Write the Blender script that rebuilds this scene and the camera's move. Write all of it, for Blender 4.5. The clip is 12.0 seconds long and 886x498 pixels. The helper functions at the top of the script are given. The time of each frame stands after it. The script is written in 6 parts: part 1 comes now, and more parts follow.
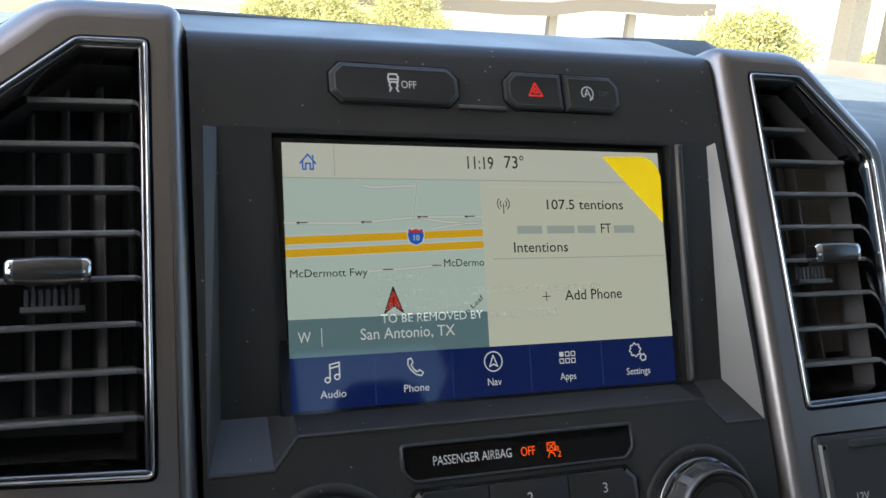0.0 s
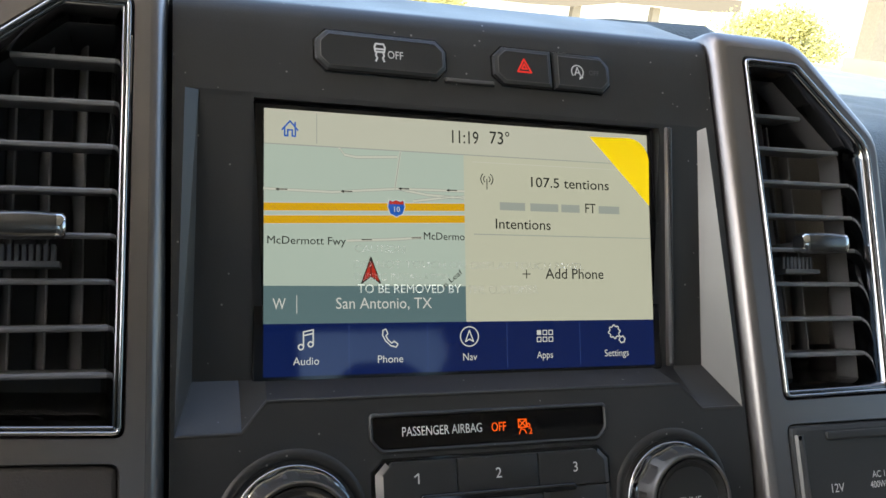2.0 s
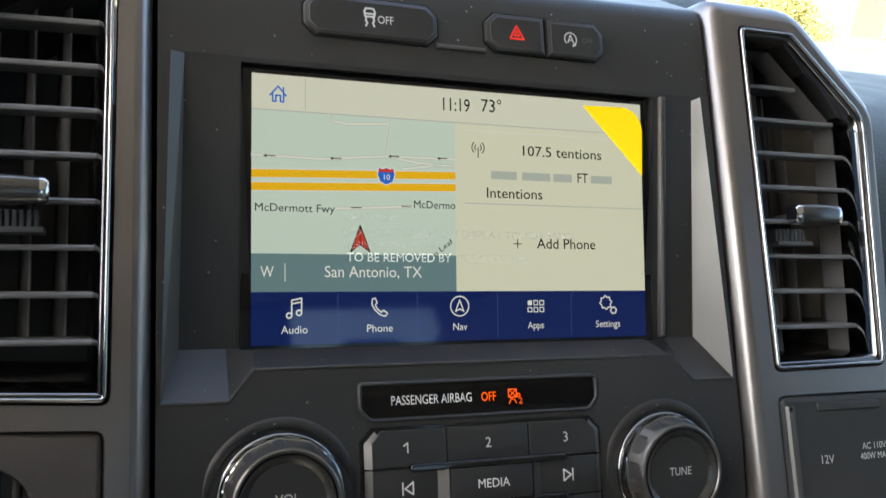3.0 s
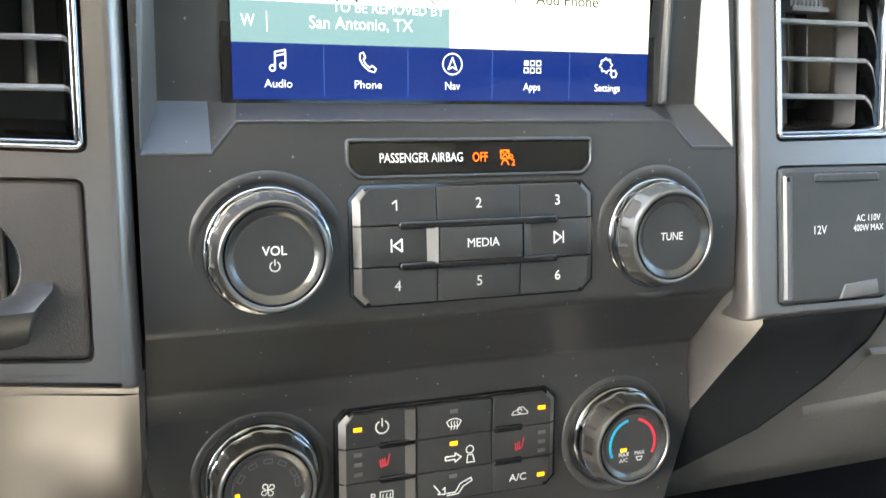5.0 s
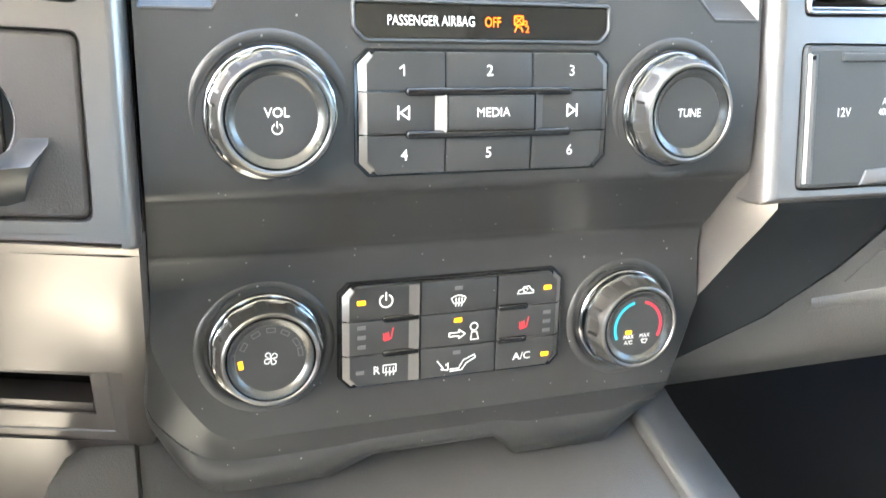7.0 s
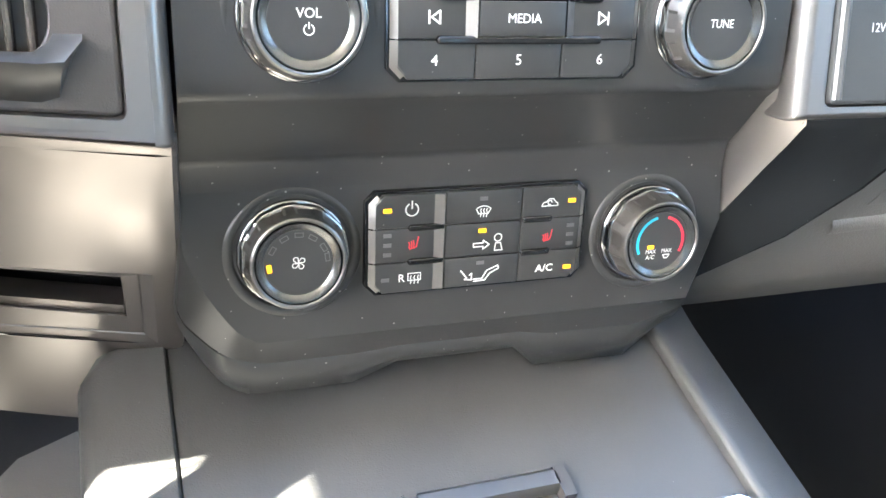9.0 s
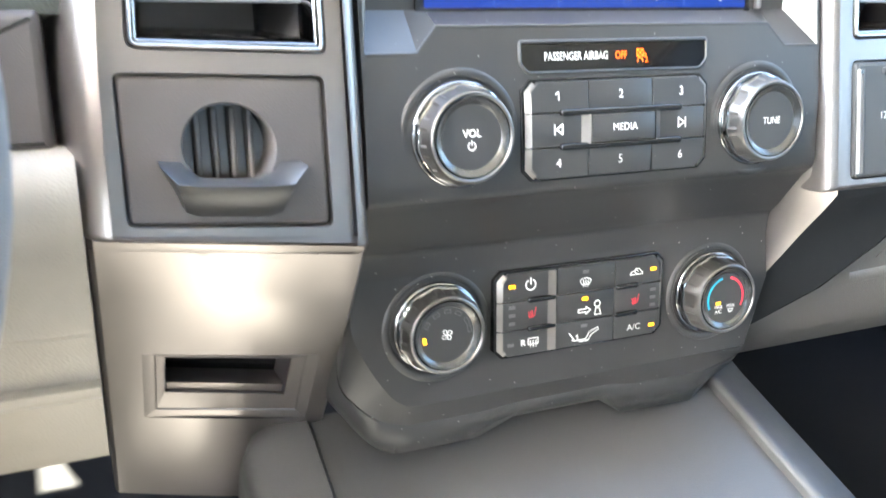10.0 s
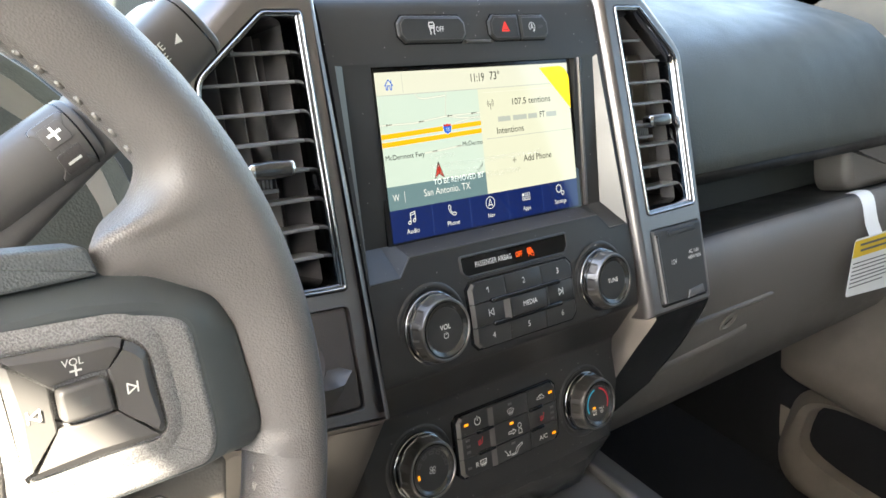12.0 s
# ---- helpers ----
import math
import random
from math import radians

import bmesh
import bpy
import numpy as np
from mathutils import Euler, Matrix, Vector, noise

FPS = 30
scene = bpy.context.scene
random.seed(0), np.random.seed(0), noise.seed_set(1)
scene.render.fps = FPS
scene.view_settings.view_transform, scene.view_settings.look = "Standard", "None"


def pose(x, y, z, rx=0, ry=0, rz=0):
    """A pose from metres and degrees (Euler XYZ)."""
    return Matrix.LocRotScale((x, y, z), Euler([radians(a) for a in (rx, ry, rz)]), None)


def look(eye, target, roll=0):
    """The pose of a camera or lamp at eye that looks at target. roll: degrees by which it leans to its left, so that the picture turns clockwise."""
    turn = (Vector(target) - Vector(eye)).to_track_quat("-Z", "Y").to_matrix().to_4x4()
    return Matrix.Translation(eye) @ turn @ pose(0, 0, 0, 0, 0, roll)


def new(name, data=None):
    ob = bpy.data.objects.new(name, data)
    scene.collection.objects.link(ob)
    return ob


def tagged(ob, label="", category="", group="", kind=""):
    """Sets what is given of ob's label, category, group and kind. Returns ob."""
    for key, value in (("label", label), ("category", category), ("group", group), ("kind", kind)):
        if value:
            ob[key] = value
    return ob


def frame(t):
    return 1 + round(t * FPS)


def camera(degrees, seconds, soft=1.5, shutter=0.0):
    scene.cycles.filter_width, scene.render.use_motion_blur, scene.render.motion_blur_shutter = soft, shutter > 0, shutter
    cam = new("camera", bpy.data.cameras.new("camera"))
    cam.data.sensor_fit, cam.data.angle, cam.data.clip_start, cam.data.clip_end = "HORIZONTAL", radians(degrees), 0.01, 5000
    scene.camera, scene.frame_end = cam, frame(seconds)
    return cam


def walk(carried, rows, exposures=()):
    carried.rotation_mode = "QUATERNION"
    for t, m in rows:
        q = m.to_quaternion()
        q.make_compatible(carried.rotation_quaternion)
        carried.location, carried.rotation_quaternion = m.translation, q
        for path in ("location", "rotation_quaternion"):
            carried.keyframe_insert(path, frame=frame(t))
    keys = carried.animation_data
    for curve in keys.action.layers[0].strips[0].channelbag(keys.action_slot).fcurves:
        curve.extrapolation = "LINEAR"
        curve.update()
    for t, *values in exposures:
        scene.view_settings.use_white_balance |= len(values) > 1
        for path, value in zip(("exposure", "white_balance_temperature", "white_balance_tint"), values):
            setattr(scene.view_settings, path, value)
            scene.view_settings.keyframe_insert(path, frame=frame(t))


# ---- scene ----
# ---- camera ----
EXPOSURES = [(0, 2.95, 6500, 7), (1, 3.15, 6800, 7), (2.7, 3.3, 7000, 6), (4.3, 4.75, 7050, 6), (5.5, 5.75, 7000, 0), (7.5, 6.42, 6800, 3), (9.5, 6.12, 6600, 4), (9.9, 6.27, 6600, 4), (10.5, 5.75, 6800, 2), (11.2, 5.1, 7050, 6), (11.5, 4.85, 7100, 5), (12, 4.2, 7150, 6)]
cam = camera(53.87, 12.0, soft=1.5, shutter=0.3)
walk(cam, [
    (0, look((-0.1595, -0.3164, 1.0971), (0.2231, 0.5740, 0.8503), 5.31)),
    (0.5, look((-0.1498, -0.3223, 1.0966), (0.2310, 0.5673, 0.8443), 5.46)),
    (1, look((-0.1480, -0.3234, 1.0912), (0.2220, 0.5688, 0.8324), 6.16)),
    (1.5, look((-0.1483, -0.3228, 1.0932), (0.2211, 0.5686, 0.8309), 6.98)),
    (2, look((-0.1464, -0.3221, 1.0928), (0.2222, 0.5697, 0.8303), 7.40)),
    (2.5, look((-0.1455, -0.3210, 1.0913), (0.2272, 0.5693, 0.8298), 7.70)),
    (4.3, look((-0.1361, -0.3189, 1.0735), (0.2446, 0.5001, 0.6441), 8.88)),
    (4.5, look((-0.1355, -0.3179, 1.0717), (0.2423, 0.4915, 0.6222), 9.09)),
    (5, look((-0.1369, -0.3189, 1.0676), (0.2358, 0.4715, 0.5814), 9.45)),
    (5.5, look((-0.1352, -0.3181, 1.0648), (0.2306, 0.4576, 0.5504), 9.83)),
    (6, look((-0.1335, -0.3179, 1.0634), (0.2262, 0.4527, 0.5374), 10.10)),
    (6.5, look((-0.1341, -0.3169, 1.0584), (0.2265, 0.4427, 0.5171), 10.55)),
    (7, look((-0.1334, -0.3195, 1.0537), (0.2208, 0.4138, 0.4734), 11.12)),
    (7.5, look((-0.1337, -0.3196, 1.0474), (0.2184, 0.3909, 0.4380), 11.83)),
    (9.3, look((-0.1452, -0.3283, 1.0474), (0.1847, 0.3615, 0.4029), 11.95)),
    (9.5, look((-0.1671, -0.3323, 1.0643), (0.1713, 0.3893, 0.4603), 9.94)),
    (9.9, look((-0.2207, -0.3519, 1.0742), (0.1559, 0.3793, 0.5054), 10.03)),
    (10, look((-0.2394, -0.3526, 1.0762), (0.1565, 0.3770, 0.5187), 9.86)),
    (10.2, look((-0.2600, -0.3656, 1.0974), (0.1687, 0.3707, 0.5740), 7.53)),
    (10.5, look((-0.2859, -0.3704, 1.1184), (0.2378, 0.3290, 0.6321), 8.86)),
    (10.6, look((-0.2977, -0.3733, 1.1319), (0.2411, 0.3128, 0.6430), 8.73)),
    (10.8, look((-0.3284, -0.3786, 1.1413), (0.2423, 0.2908, 0.6657), 9.24)),
    (11, look((-0.3494, -0.3764, 1.1470), (0.2450, 0.2807, 0.6834), 9.76)),
    (11.2, look((-0.3638, -0.3778, 1.1515), (0.2516, 0.2684, 0.7000), 10.12)),
    (11.5, look((-0.3832, -0.3799, 1.1592), (0.2461, 0.2724, 0.7366), 9.45)),
    (11.6, look((-0.3939, -0.3791, 1.1629), (0.2430, 0.2660, 0.7408), 9.54)),
    (12, look((-0.4153, -0.3834, 1.1716), (0.2359, 0.2572, 0.7647), 9.38)),
], EXPOSURES)

# ---- daylight ----
world = bpy.data.worlds.new("sky")
world.use_nodes = True
scene.world = world
wn = world.node_tree.nodes
sky = wn.new("ShaderNodeTexSky")
sky.sky_type = "NISHITA"
sky.sun_disc = False
SUN_ELEV, SUN_AZ = 46.0, 245.0      # azimuth clockwise from +y
sky.sun_elevation = radians(SUN_ELEV)
sky.sun_rotation = radians(SUN_AZ)
sky.dust_density = 2.0
world.node_tree.links.new(sky.outputs[0], wn["Background"].inputs[0])
wn["Background"].inputs[1].default_value = 0.105

sun_data = bpy.data.lights.new("sun", "SUN")
sun_data.energy, sun_data.angle, sun_data.color = 4.2, radians(0.6), (1.0, 0.93, 0.82)
sun = new("sun", sun_data)
sun_dir = Vector((math.sin(radians(SUN_AZ)) * math.cos(radians(SUN_ELEV)),
                  math.cos(radians(SUN_AZ)) * math.cos(radians(SUN_ELEV)), math.sin(radians(SUN_ELEV))))
sun.matrix_world = look(sun_dir * 50, (0, 0, 0))

# ---- materials ----


def mat(name, color, rough=0.5, metal=0.0, bump=0.0, scale=900.0, vary=0.12, spots=0.0, coat=0.0,
        kind="noise", speckle=0.0, rough_vary=0.08, emit=None, power=0.0, alpha=1.0, spec=0.5):
    """A procedural surface: colour drifting at two scales, grain as bump, optional dust specks."""
    m = bpy.data.materials.new(name)
    m.use_nodes = True
    nt, ns = m.node_tree, m.node_tree.nodes
    b = ns["Principled BSDF"]
    co = ns.new("ShaderNodeTexCoord")
    big = ns.new("ShaderNodeTexNoise")
    big.inputs["Scale"].default_value = 22
    big.inputs["Detail"].default_value = 5
    fine = ns.new("ShaderNodeTexVoronoi" if kind == "cell" else "ShaderNodeTexNoise")
    fine.inputs["Scale"].default_value = scale
    for n in (big, fine):
        nt.links.new(co.outputs["Object"], n.inputs["Vector"])
    ramp = ns.new("ShaderNodeMapRange")
    ramp.inputs["From Min"].default_value, ramp.inputs["From Max"].default_value = 0.3, 0.7
    ramp.inputs["To Min"].default_value, ramp.inputs["To Max"].default_value = 1 - vary, 1 + vary
    nt.links.new(big.outputs[0], ramp.inputs["Value"])
    mul = ns.new("ShaderNodeVectorMath")
    mul.operation = "SCALE"
    mul.inputs[0].default_value = color
    nt.links.new(ramp.outputs[0], mul.inputs["Scale"])
    col_out = mul.outputs[0]
    if speckle:
        grit = ns.new("ShaderNodeMapRange")
        grit.inputs["From Min"].default_value, grit.inputs["From Max"].default_value = 0.38, 0.62
        grit.inputs["To Min"].default_value, grit.inputs["To Max"].default_value = 1 - speckle, 1 + speckle
        nt.links.new(fine.outputs[0], grit.inputs["Value"])
        dots = ns.new("ShaderNodeVectorMath")
        dots.operation = "SCALE"
        nt.links.new(col_out, dots.inputs[0])
        nt.links.new(grit.outputs[0], dots.inputs["Scale"])
        col_out = dots.outputs[0]
    if spots:
        dust = ns.new("ShaderNodeTexVoronoi")
        dust.inputs["Scale"].default_value = 420
        nt.links.new(co.outputs["Object"], dust.inputs["Vector"])
        cut = ns.new("ShaderNodeMath")
        cut.operation = "LESS_THAN"
        cut.inputs[1].default_value = spots
        nt.links.new(dust.outputs["Distance"], cut.inputs[0])
        tone = ns.new("ShaderNodeSeparateColor")
        nt.links.new(dust.outputs["Color"], tone.inputs[0])
        mask = ns.new("ShaderNodeMath")
        mask.operation = "GREATER_THAN"
        mask.inputs[1].default_value = 0.92
        nt.links.new(tone.outputs[0], mask.inputs[0])
        size = ns.new("ShaderNodeMath")
        size.operation = "MULTIPLY"
        size.inputs[1].default_value = spots
        nt.links.new(tone.outputs[1], size.inputs[0])
        nt.links.new(size.outputs[0], cut.inputs[1])
        both = ns.new("ShaderNodeMath")
        both.operation = "MULTIPLY"
        nt.links.new(cut.outputs[0], both.inputs[0])
        nt.links.new(mask.outputs[0], both.inputs[1])
        mix = ns.new("ShaderNodeMix")
        mix.data_type = "RGBA"
        nt.links.new(both.outputs[0], mix.inputs["Factor"])
        nt.links.new(col_out, mix.inputs["A"])
        mix.inputs["B"].default_value = (0.22, 0.216, 0.205, 1)
        col_out = mix.outputs["Result"]
    nt.links.new(col_out, b.inputs["Base Color"])
    rr = ns.new("ShaderNodeMapRange")
    rr.inputs["From Min"].default_value, rr.inputs["From Max"].default_value = 0.3, 0.7
    rr.inputs["To Min"].default_value = max(rough - rough_vary, 0.02)
    rr.inputs["To Max"].default_value = min(rough + rough_vary, 1)
    nt.links.new(big.outputs[0], rr.inputs["Value"])
    nt.links.new(rr.outputs[0], b.inputs["Roughness"])
    b.inputs["Metallic"].default_value = metal
    b.inputs["Coat Weight"].default_value = coat
    b.inputs["Coat Roughness"].default_value = 0.03
    b.inputs["Specular IOR Level"].default_value = spec
    b.inputs["Alpha"].default_value = alpha
    if bump:
        bp = ns.new("ShaderNodeBump")
        bp.inputs["Strength"].default_value = bump
        bp.inputs["Distance"].default_value = 0.0004
        nt.links.new(fine.outputs[0], bp.inputs["Height"])
        nt.links.new(bp.outputs[0], b.inputs["Normal"])
    if emit:
        b.inputs["Emission Color"].default_value = (*emit, 1)
        b.inputs["Emission Strength"].default_value = power
    return m


M_BLACK = mat("matte_black_plastic", (0.029, 0.0288, 0.0286), 0.365, bump=0.15, scale=1800, spots=0.22, spec=0.47, rough_vary=0.05)
M_BUTTON = mat("button_plastic", (0.025, 0.025, 0.025), 0.38, bump=0.1, scale=2200, spots=0.10, rough_vary=0.05)
M_GLOSS = mat("gloss_black_plastic", (0.008, 0.008, 0.009), 0.09, rough_vary=0.03, spots=0.08)
M_LENS = mat("smoked_lens_plastic", (0.006, 0.006, 0.0065), 0.05, rough_vary=0.02, spec=0.5)
M_SILVER = mat("satin_graphite_paint", (0.226, 0.206, 0.197), 0.32, metal=0.85, vary=0.04, rough_vary=0.02)
# column silver darkened by hand, standing in for a dim reflection on the wedges
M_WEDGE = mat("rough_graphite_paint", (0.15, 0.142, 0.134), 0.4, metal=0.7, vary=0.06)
M_COVER = mat("dark_cover_plastic", (0.038, 0.039, 0.039), 0.5, bump=0.2, scale=1500, spec=0.3)
M_SATIN = mat("satin_knob_metal", (0.19, 0.181, 0.173), 0.33, metal=0.9, vary=0.06, rough_vary=0.02)
M_RING = mat("knob_base_chrome", (0.28, 0.28, 0.285), 0.11, metal=1.0, vary=0.04, rough_vary=0.03)
M_KNOBRING = mat("dark_knob_metal", (0.125, 0.123, 0.121), 0.25, metal=0.85, vary=0.06, rough_vary=0.02)
M_BLACKCHROME = mat("smoked_chrome", (0.21, 0.21, 0.215), 0.08, metal=1.0, vary=0.05, rough_vary=0.03)
M_CHROME = mat("chrome", (0.72, 0.72, 0.72), 0.06, metal=1.0, vary=0.03, rough_vary=0.03)
M_BEZELCHROME = mat("dimmed_chrome", (0.46, 0.46, 0.465), 0.09, metal=1.0, vary=0.04, rough_vary=0.03)
M_EDGE = mat("grey_bevel_paint", (0.105, 0.100, 0.096), 0.40, metal=0.35, vary=0.06, rough_vary=0.04)
M_VENT = mat("vent_black_plastic", (0.115, 0.110, 0.111), 0.24, bump=0.06, scale=2000, rough_vary=0.03)
M_SLAT = mat("vent_slat_plastic", (0.15, 0.152, 0.158), 0.37, bump=0.06, scale=2000, rough_vary=0.04)
M_VANE = mat("vent_vane_plastic", (0.26, 0.245, 0.236), 0.17, bump=0.04, scale=2000)
M_POCKET = mat("dark_grey_plastic", (0.068, 0.062, 0.061), 0.42, bump=0.3, scale=1500)
M_PAD = mat("soft_dash_vinyl", (0.066, 0.075, 0.072), 0.46, vary=0.04, bump=0.6, scale=700, kind="cell", spec=0.25)
M_TAUPE = mat("taupe_grained_plastic", (0.125, 0.116, 0.105), 0.46, bump=0.35, scale=900, kind="cell")
M_BEIGE = mat("beige_grained_plastic", (0.225, 0.20, 0.167), 0.52, bump=0.35, scale=900, kind="cell")
M_UNDER = mat("black_grained_plastic", (0.012, 0.013, 0.014), 0.5, bump=0.2, scale=1200, spots=0.12, spec=0.3)
M_DOOR = mat("tan_door_plastic", (0.19, 0.165, 0.135), 0.55, bump=0.35, scale=900, kind="cell")
M_CONSOLE = mat("console_grained_plastic", (0.043, 0.043, 0.043), 0.46, bump=0.4, scale=1200, spots=0.08)
M_LEATHER = mat("grained_leather", (0.132, 0.123, 0.120), 0.40, bump=0.42, scale=1250, kind="cell", vary=0.1, rough_vary=0.06)
M_INSERT = mat("slate_leather", (0.085, 0.094, 0.100), 0.42, bump=0.6, scale=1150, kind="cell")
M_SPOKE = mat("speckled_grey_plastic", (0.19, 0.186, 0.188), 0.38, bump=1.0, scale=1700, speckle=0.3, rough_vary=0.05)
M_SMOOTH = mat("smooth_dark_plastic", (0.042, 0.041, 0.041), 0.38, bump=0.05, scale=2000, rough_vary=0.04)
M_STALK = mat("grey_stalk_plastic", (0.088, 0.083, 0.081), 0.42, bump=0.12, scale=1800, rough_vary=0.04)
M_BEZEL = mat("slate_bezel_plastic", (0.058, 0.066, 0.070), 0.42, bump=0.1, scale=2000, spec=0.4)
M_KEY = mat("grey_key_plastic", (0.085, 0.081, 0.08), 0.40, bump=0.05, scale=2000)
M_CLUSTER = mat("grey_cluster_lens", (0.20, 0.195, 0.18), 0.12, vary=0.1, rough_vary=0.04)
M_STITCH = mat("grey_thread", (0.19, 0.183, 0.172), 0.7, bump=0.3, scale=3000)
M_CARPET = mat("black_carpet", (0.016, 0.016, 0.0165), 0.95, bump=1.0, scale=1200, spec=0.2)
M_LINER = mat("grey_headliner_cloth", (0.46, 0.445, 0.42), 0.9, bump=0.5, scale=1500)
M_TRIMWALL = mat("dark_tan_door_trim", (0.11, 0.10, 0.085), 0.6, bump=0.4, scale=900)
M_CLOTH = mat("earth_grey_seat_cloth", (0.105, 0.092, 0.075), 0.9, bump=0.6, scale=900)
M_WHITE = mat("white_print", (0.72, 0.72, 0.70), 0.5, vary=0.02)
M_DIMPRINT = mat("unlit_indicator_window", (0.09, 0.09, 0.09), 0.4, vary=0.05)
M_RED = mat("red_print", (0.62, 0.03, 0.045), 0.45, vary=0.02)
M_REDARC = mat("red_scale_print", (0.75, 0.04, 0.07), 0.45, vary=0.02)
M_BLUEARC = mat("blue_scale_print", (0.02, 0.42, 0.62), 0.45, vary=0.02)
M_LED = mat("amber_led", (0.6, 0.25, 0.0), 0.4, emit=(1.0, 0.30, 0.008), power=0.085)
M_ORANGE = mat("orange_lit_symbol", (0.5, 0.1, 0.0), 0.4, emit=(1.0, 0.075, 0.004), power=0.085)
M_HAZARD = mat("red_lit_symbol", (0.6, 0.03, 0.02), 0.4, emit=(1.0, 0.03, 0.02), power=0.043)
M_PAPER = mat("white_paper", (0.78, 0.78, 0.76), 0.7, bump=0.1, scale=1500, vary=0.03)
M_YELLOWPAPER = mat("yellow_printed_paper", (0.75, 0.5, 0.03), 0.6, vary=0.03)
M_INK = mat("grey_print_ink", (0.12, 0.12, 0.12), 0.6, vary=0.03)


SCREEN_POWER = 0.060


def lit(name, rgb, power=1.0):
    """A zone of the display: it gives off its colour behind a glossy pane."""
    return mat(name, tuple(c * 0.04 for c in rgb), 0.05, spec=0.5, vary=0.02, emit=rgb, power=power * SCREEN_POWER, rough_vary=0.01)


S_HEAD = lit("display_pale_header", (0.80, 0.82, 0.70))
S_MAP = lit("display_map_land", (0.66, 0.80, 0.72))
S_CARD = lit("display_card", (0.80, 0.82, 0.66))
S_LINE = lit("display_grey_line", (0.50, 0.56, 0.52))
S_ROAD = lit("display_road_white", (0.88, 0.90, 0.80))
S_HIGHWAY = lit("display_highway_yellow", (1.0, 0.56, 0.02))
S_BANNER = lit("display_banner_slate", (0.16, 0.27, 0.30))
S_BAR = lit("display_blue_bar", (0.006, 0.019, 0.125))
S_BARLINE = lit("display_bar_divider", (0.04, 0.08, 0.28))
S_WHITE = lit("display_white_ink", (0.90, 0.92, 0.90))
S_DARK = lit("display_dark_ink", (0.012, 0.016, 0.016))
S_BLUE = lit("display_blue_ink", (0.02, 0.16, 0.75))
S_REDINK = lit("display_red_ink", (0.75, 0.05, 0.03))
# tab and print glow by themselves, in place of display light passing through
M_TAB = mat("yellow_film_tab", (0.80, 0.60, 0.01), 0.35, vary=0.02, emit=(1.0, 0.68, 0.0), power=0.05)
M_FILMTEXT = mat("backlit_film_print", (0.75, 0.78, 0.74), 0.5, vary=0.02, alpha=0.6, emit=(0.92, 0.95, 0.9), power=SCREEN_POWER)
M_FILMFAINT = mat("faint_film_print", (0.75, 0.78, 0.74), 0.5, vary=0.02, alpha=0.3)

# ---- building helpers ----
# Dash frame: u to the right, v up along the face, w out of the face, all in millimetres.
PM = pose(0, 0, 1.0, -22) @ pose(0, 0, 0, 0, 0, -1.4)
ORIGIN = {}
BENT = set()


def G(u, v, w=0.0):
    return Vector((u, -w, v)) * 0.001


def thing(name, at, label, category, group="", frame_m=PM, kind=""):
    """An empty at the base of a thing; at is in dash millimetres, or in world metres when frame_m is None."""
    ob = new(name)
    ob.empty_display_size = 0.02
    o = G(*at) if frame_m is not None else Vector(at)
    ob.matrix_world = (frame_m or Matrix()) @ Matrix.Translation(o)
    ORIGIN[ob] = o
    return tagged(ob, label, category, group, kind)


def finish(bm, sharp=0.55, flat=None):
    bmesh.ops.remove_doubles(bm, verts=bm.verts, dist=1e-7)
    bmesh.ops.recalc_face_normals(bm, faces=bm.faces)
    for f in bm.faces:
        f.smooth = len(f.verts) < 5 and not (flat and len(f.verts) == 3 and f.calc_area() * 1e6 > flat)
    for e in bm.edges:
        if len(e.link_faces) == 2 and e.calc_face_angle(0) > sharp:
            e.smooth = False
    return bm


def part(name, bm, material, parent, label="", sharp=0.55, fix=True, flat=None):
    """One mesh object under a thing or a part; the bmesh is in the thing's frame, not yet about its base."""
    if fix:
        finish(bm, sharp, flat)
    if parent in BENT:
        for v in bm.verts:
            v.co = slant(v.co)
    o = ORIGIN[parent]
    for v in bm.verts:
        v.co -= o
    me = bpy.data.meshes.new(name)
    bm.to_mesh(me)
    bm.free()
    me.materials.append(material)
    ob = new(name, me)
    ob.parent = parent
    ORIGIN[ob] = o
    if parent in BENT:
        BENT.add(ob)
    return tagged(ob, label)


def solo(name, bm, material, label, category, frame_m=PM, kind="", group="", sharp=0.55):
    """A thing of a single mesh."""
    finish(bm, sharp)
    me = bpy.data.meshes.new(name)
    bm.to_mesh(me)
    bm.free()
    me.materials.append(material)
    ob = new(name, me)
    ob.matrix_world = frame_m if frame_m is not None else Matrix()
    ORIGIN[ob] = Vector()
    return tagged(ob, label, category, group, kind)


def area(poly):
    return sum(a[0] * b[1] - b[0] * a[1] for a, b in zip(poly, poly[1:] + poly[:1])) / 2


def ccw(poly):
    return list(poly) if area(list(poly)) > 0 else list(poly)[::-1]


def inset(poly, d):
    """The outline moved inwards by d (outwards when negative)."""
    n, out = len(poly), []
    for i in range(n):
        p, a, b = Vector(poly[i]), Vector(poly[i - 1]), Vector(poly[(i + 1) % n])
        e0, e1 = (p - a).normalized(), (b - p).normalized()
        n0, n1 = Vector((-e0.y, e0.x)), Vector((-e1.y, e1.x))
        m = n0 + n1
        k = max(m.dot(n0), 0.35)
        out.append(tuple(p + m * (d / k)))
    return out


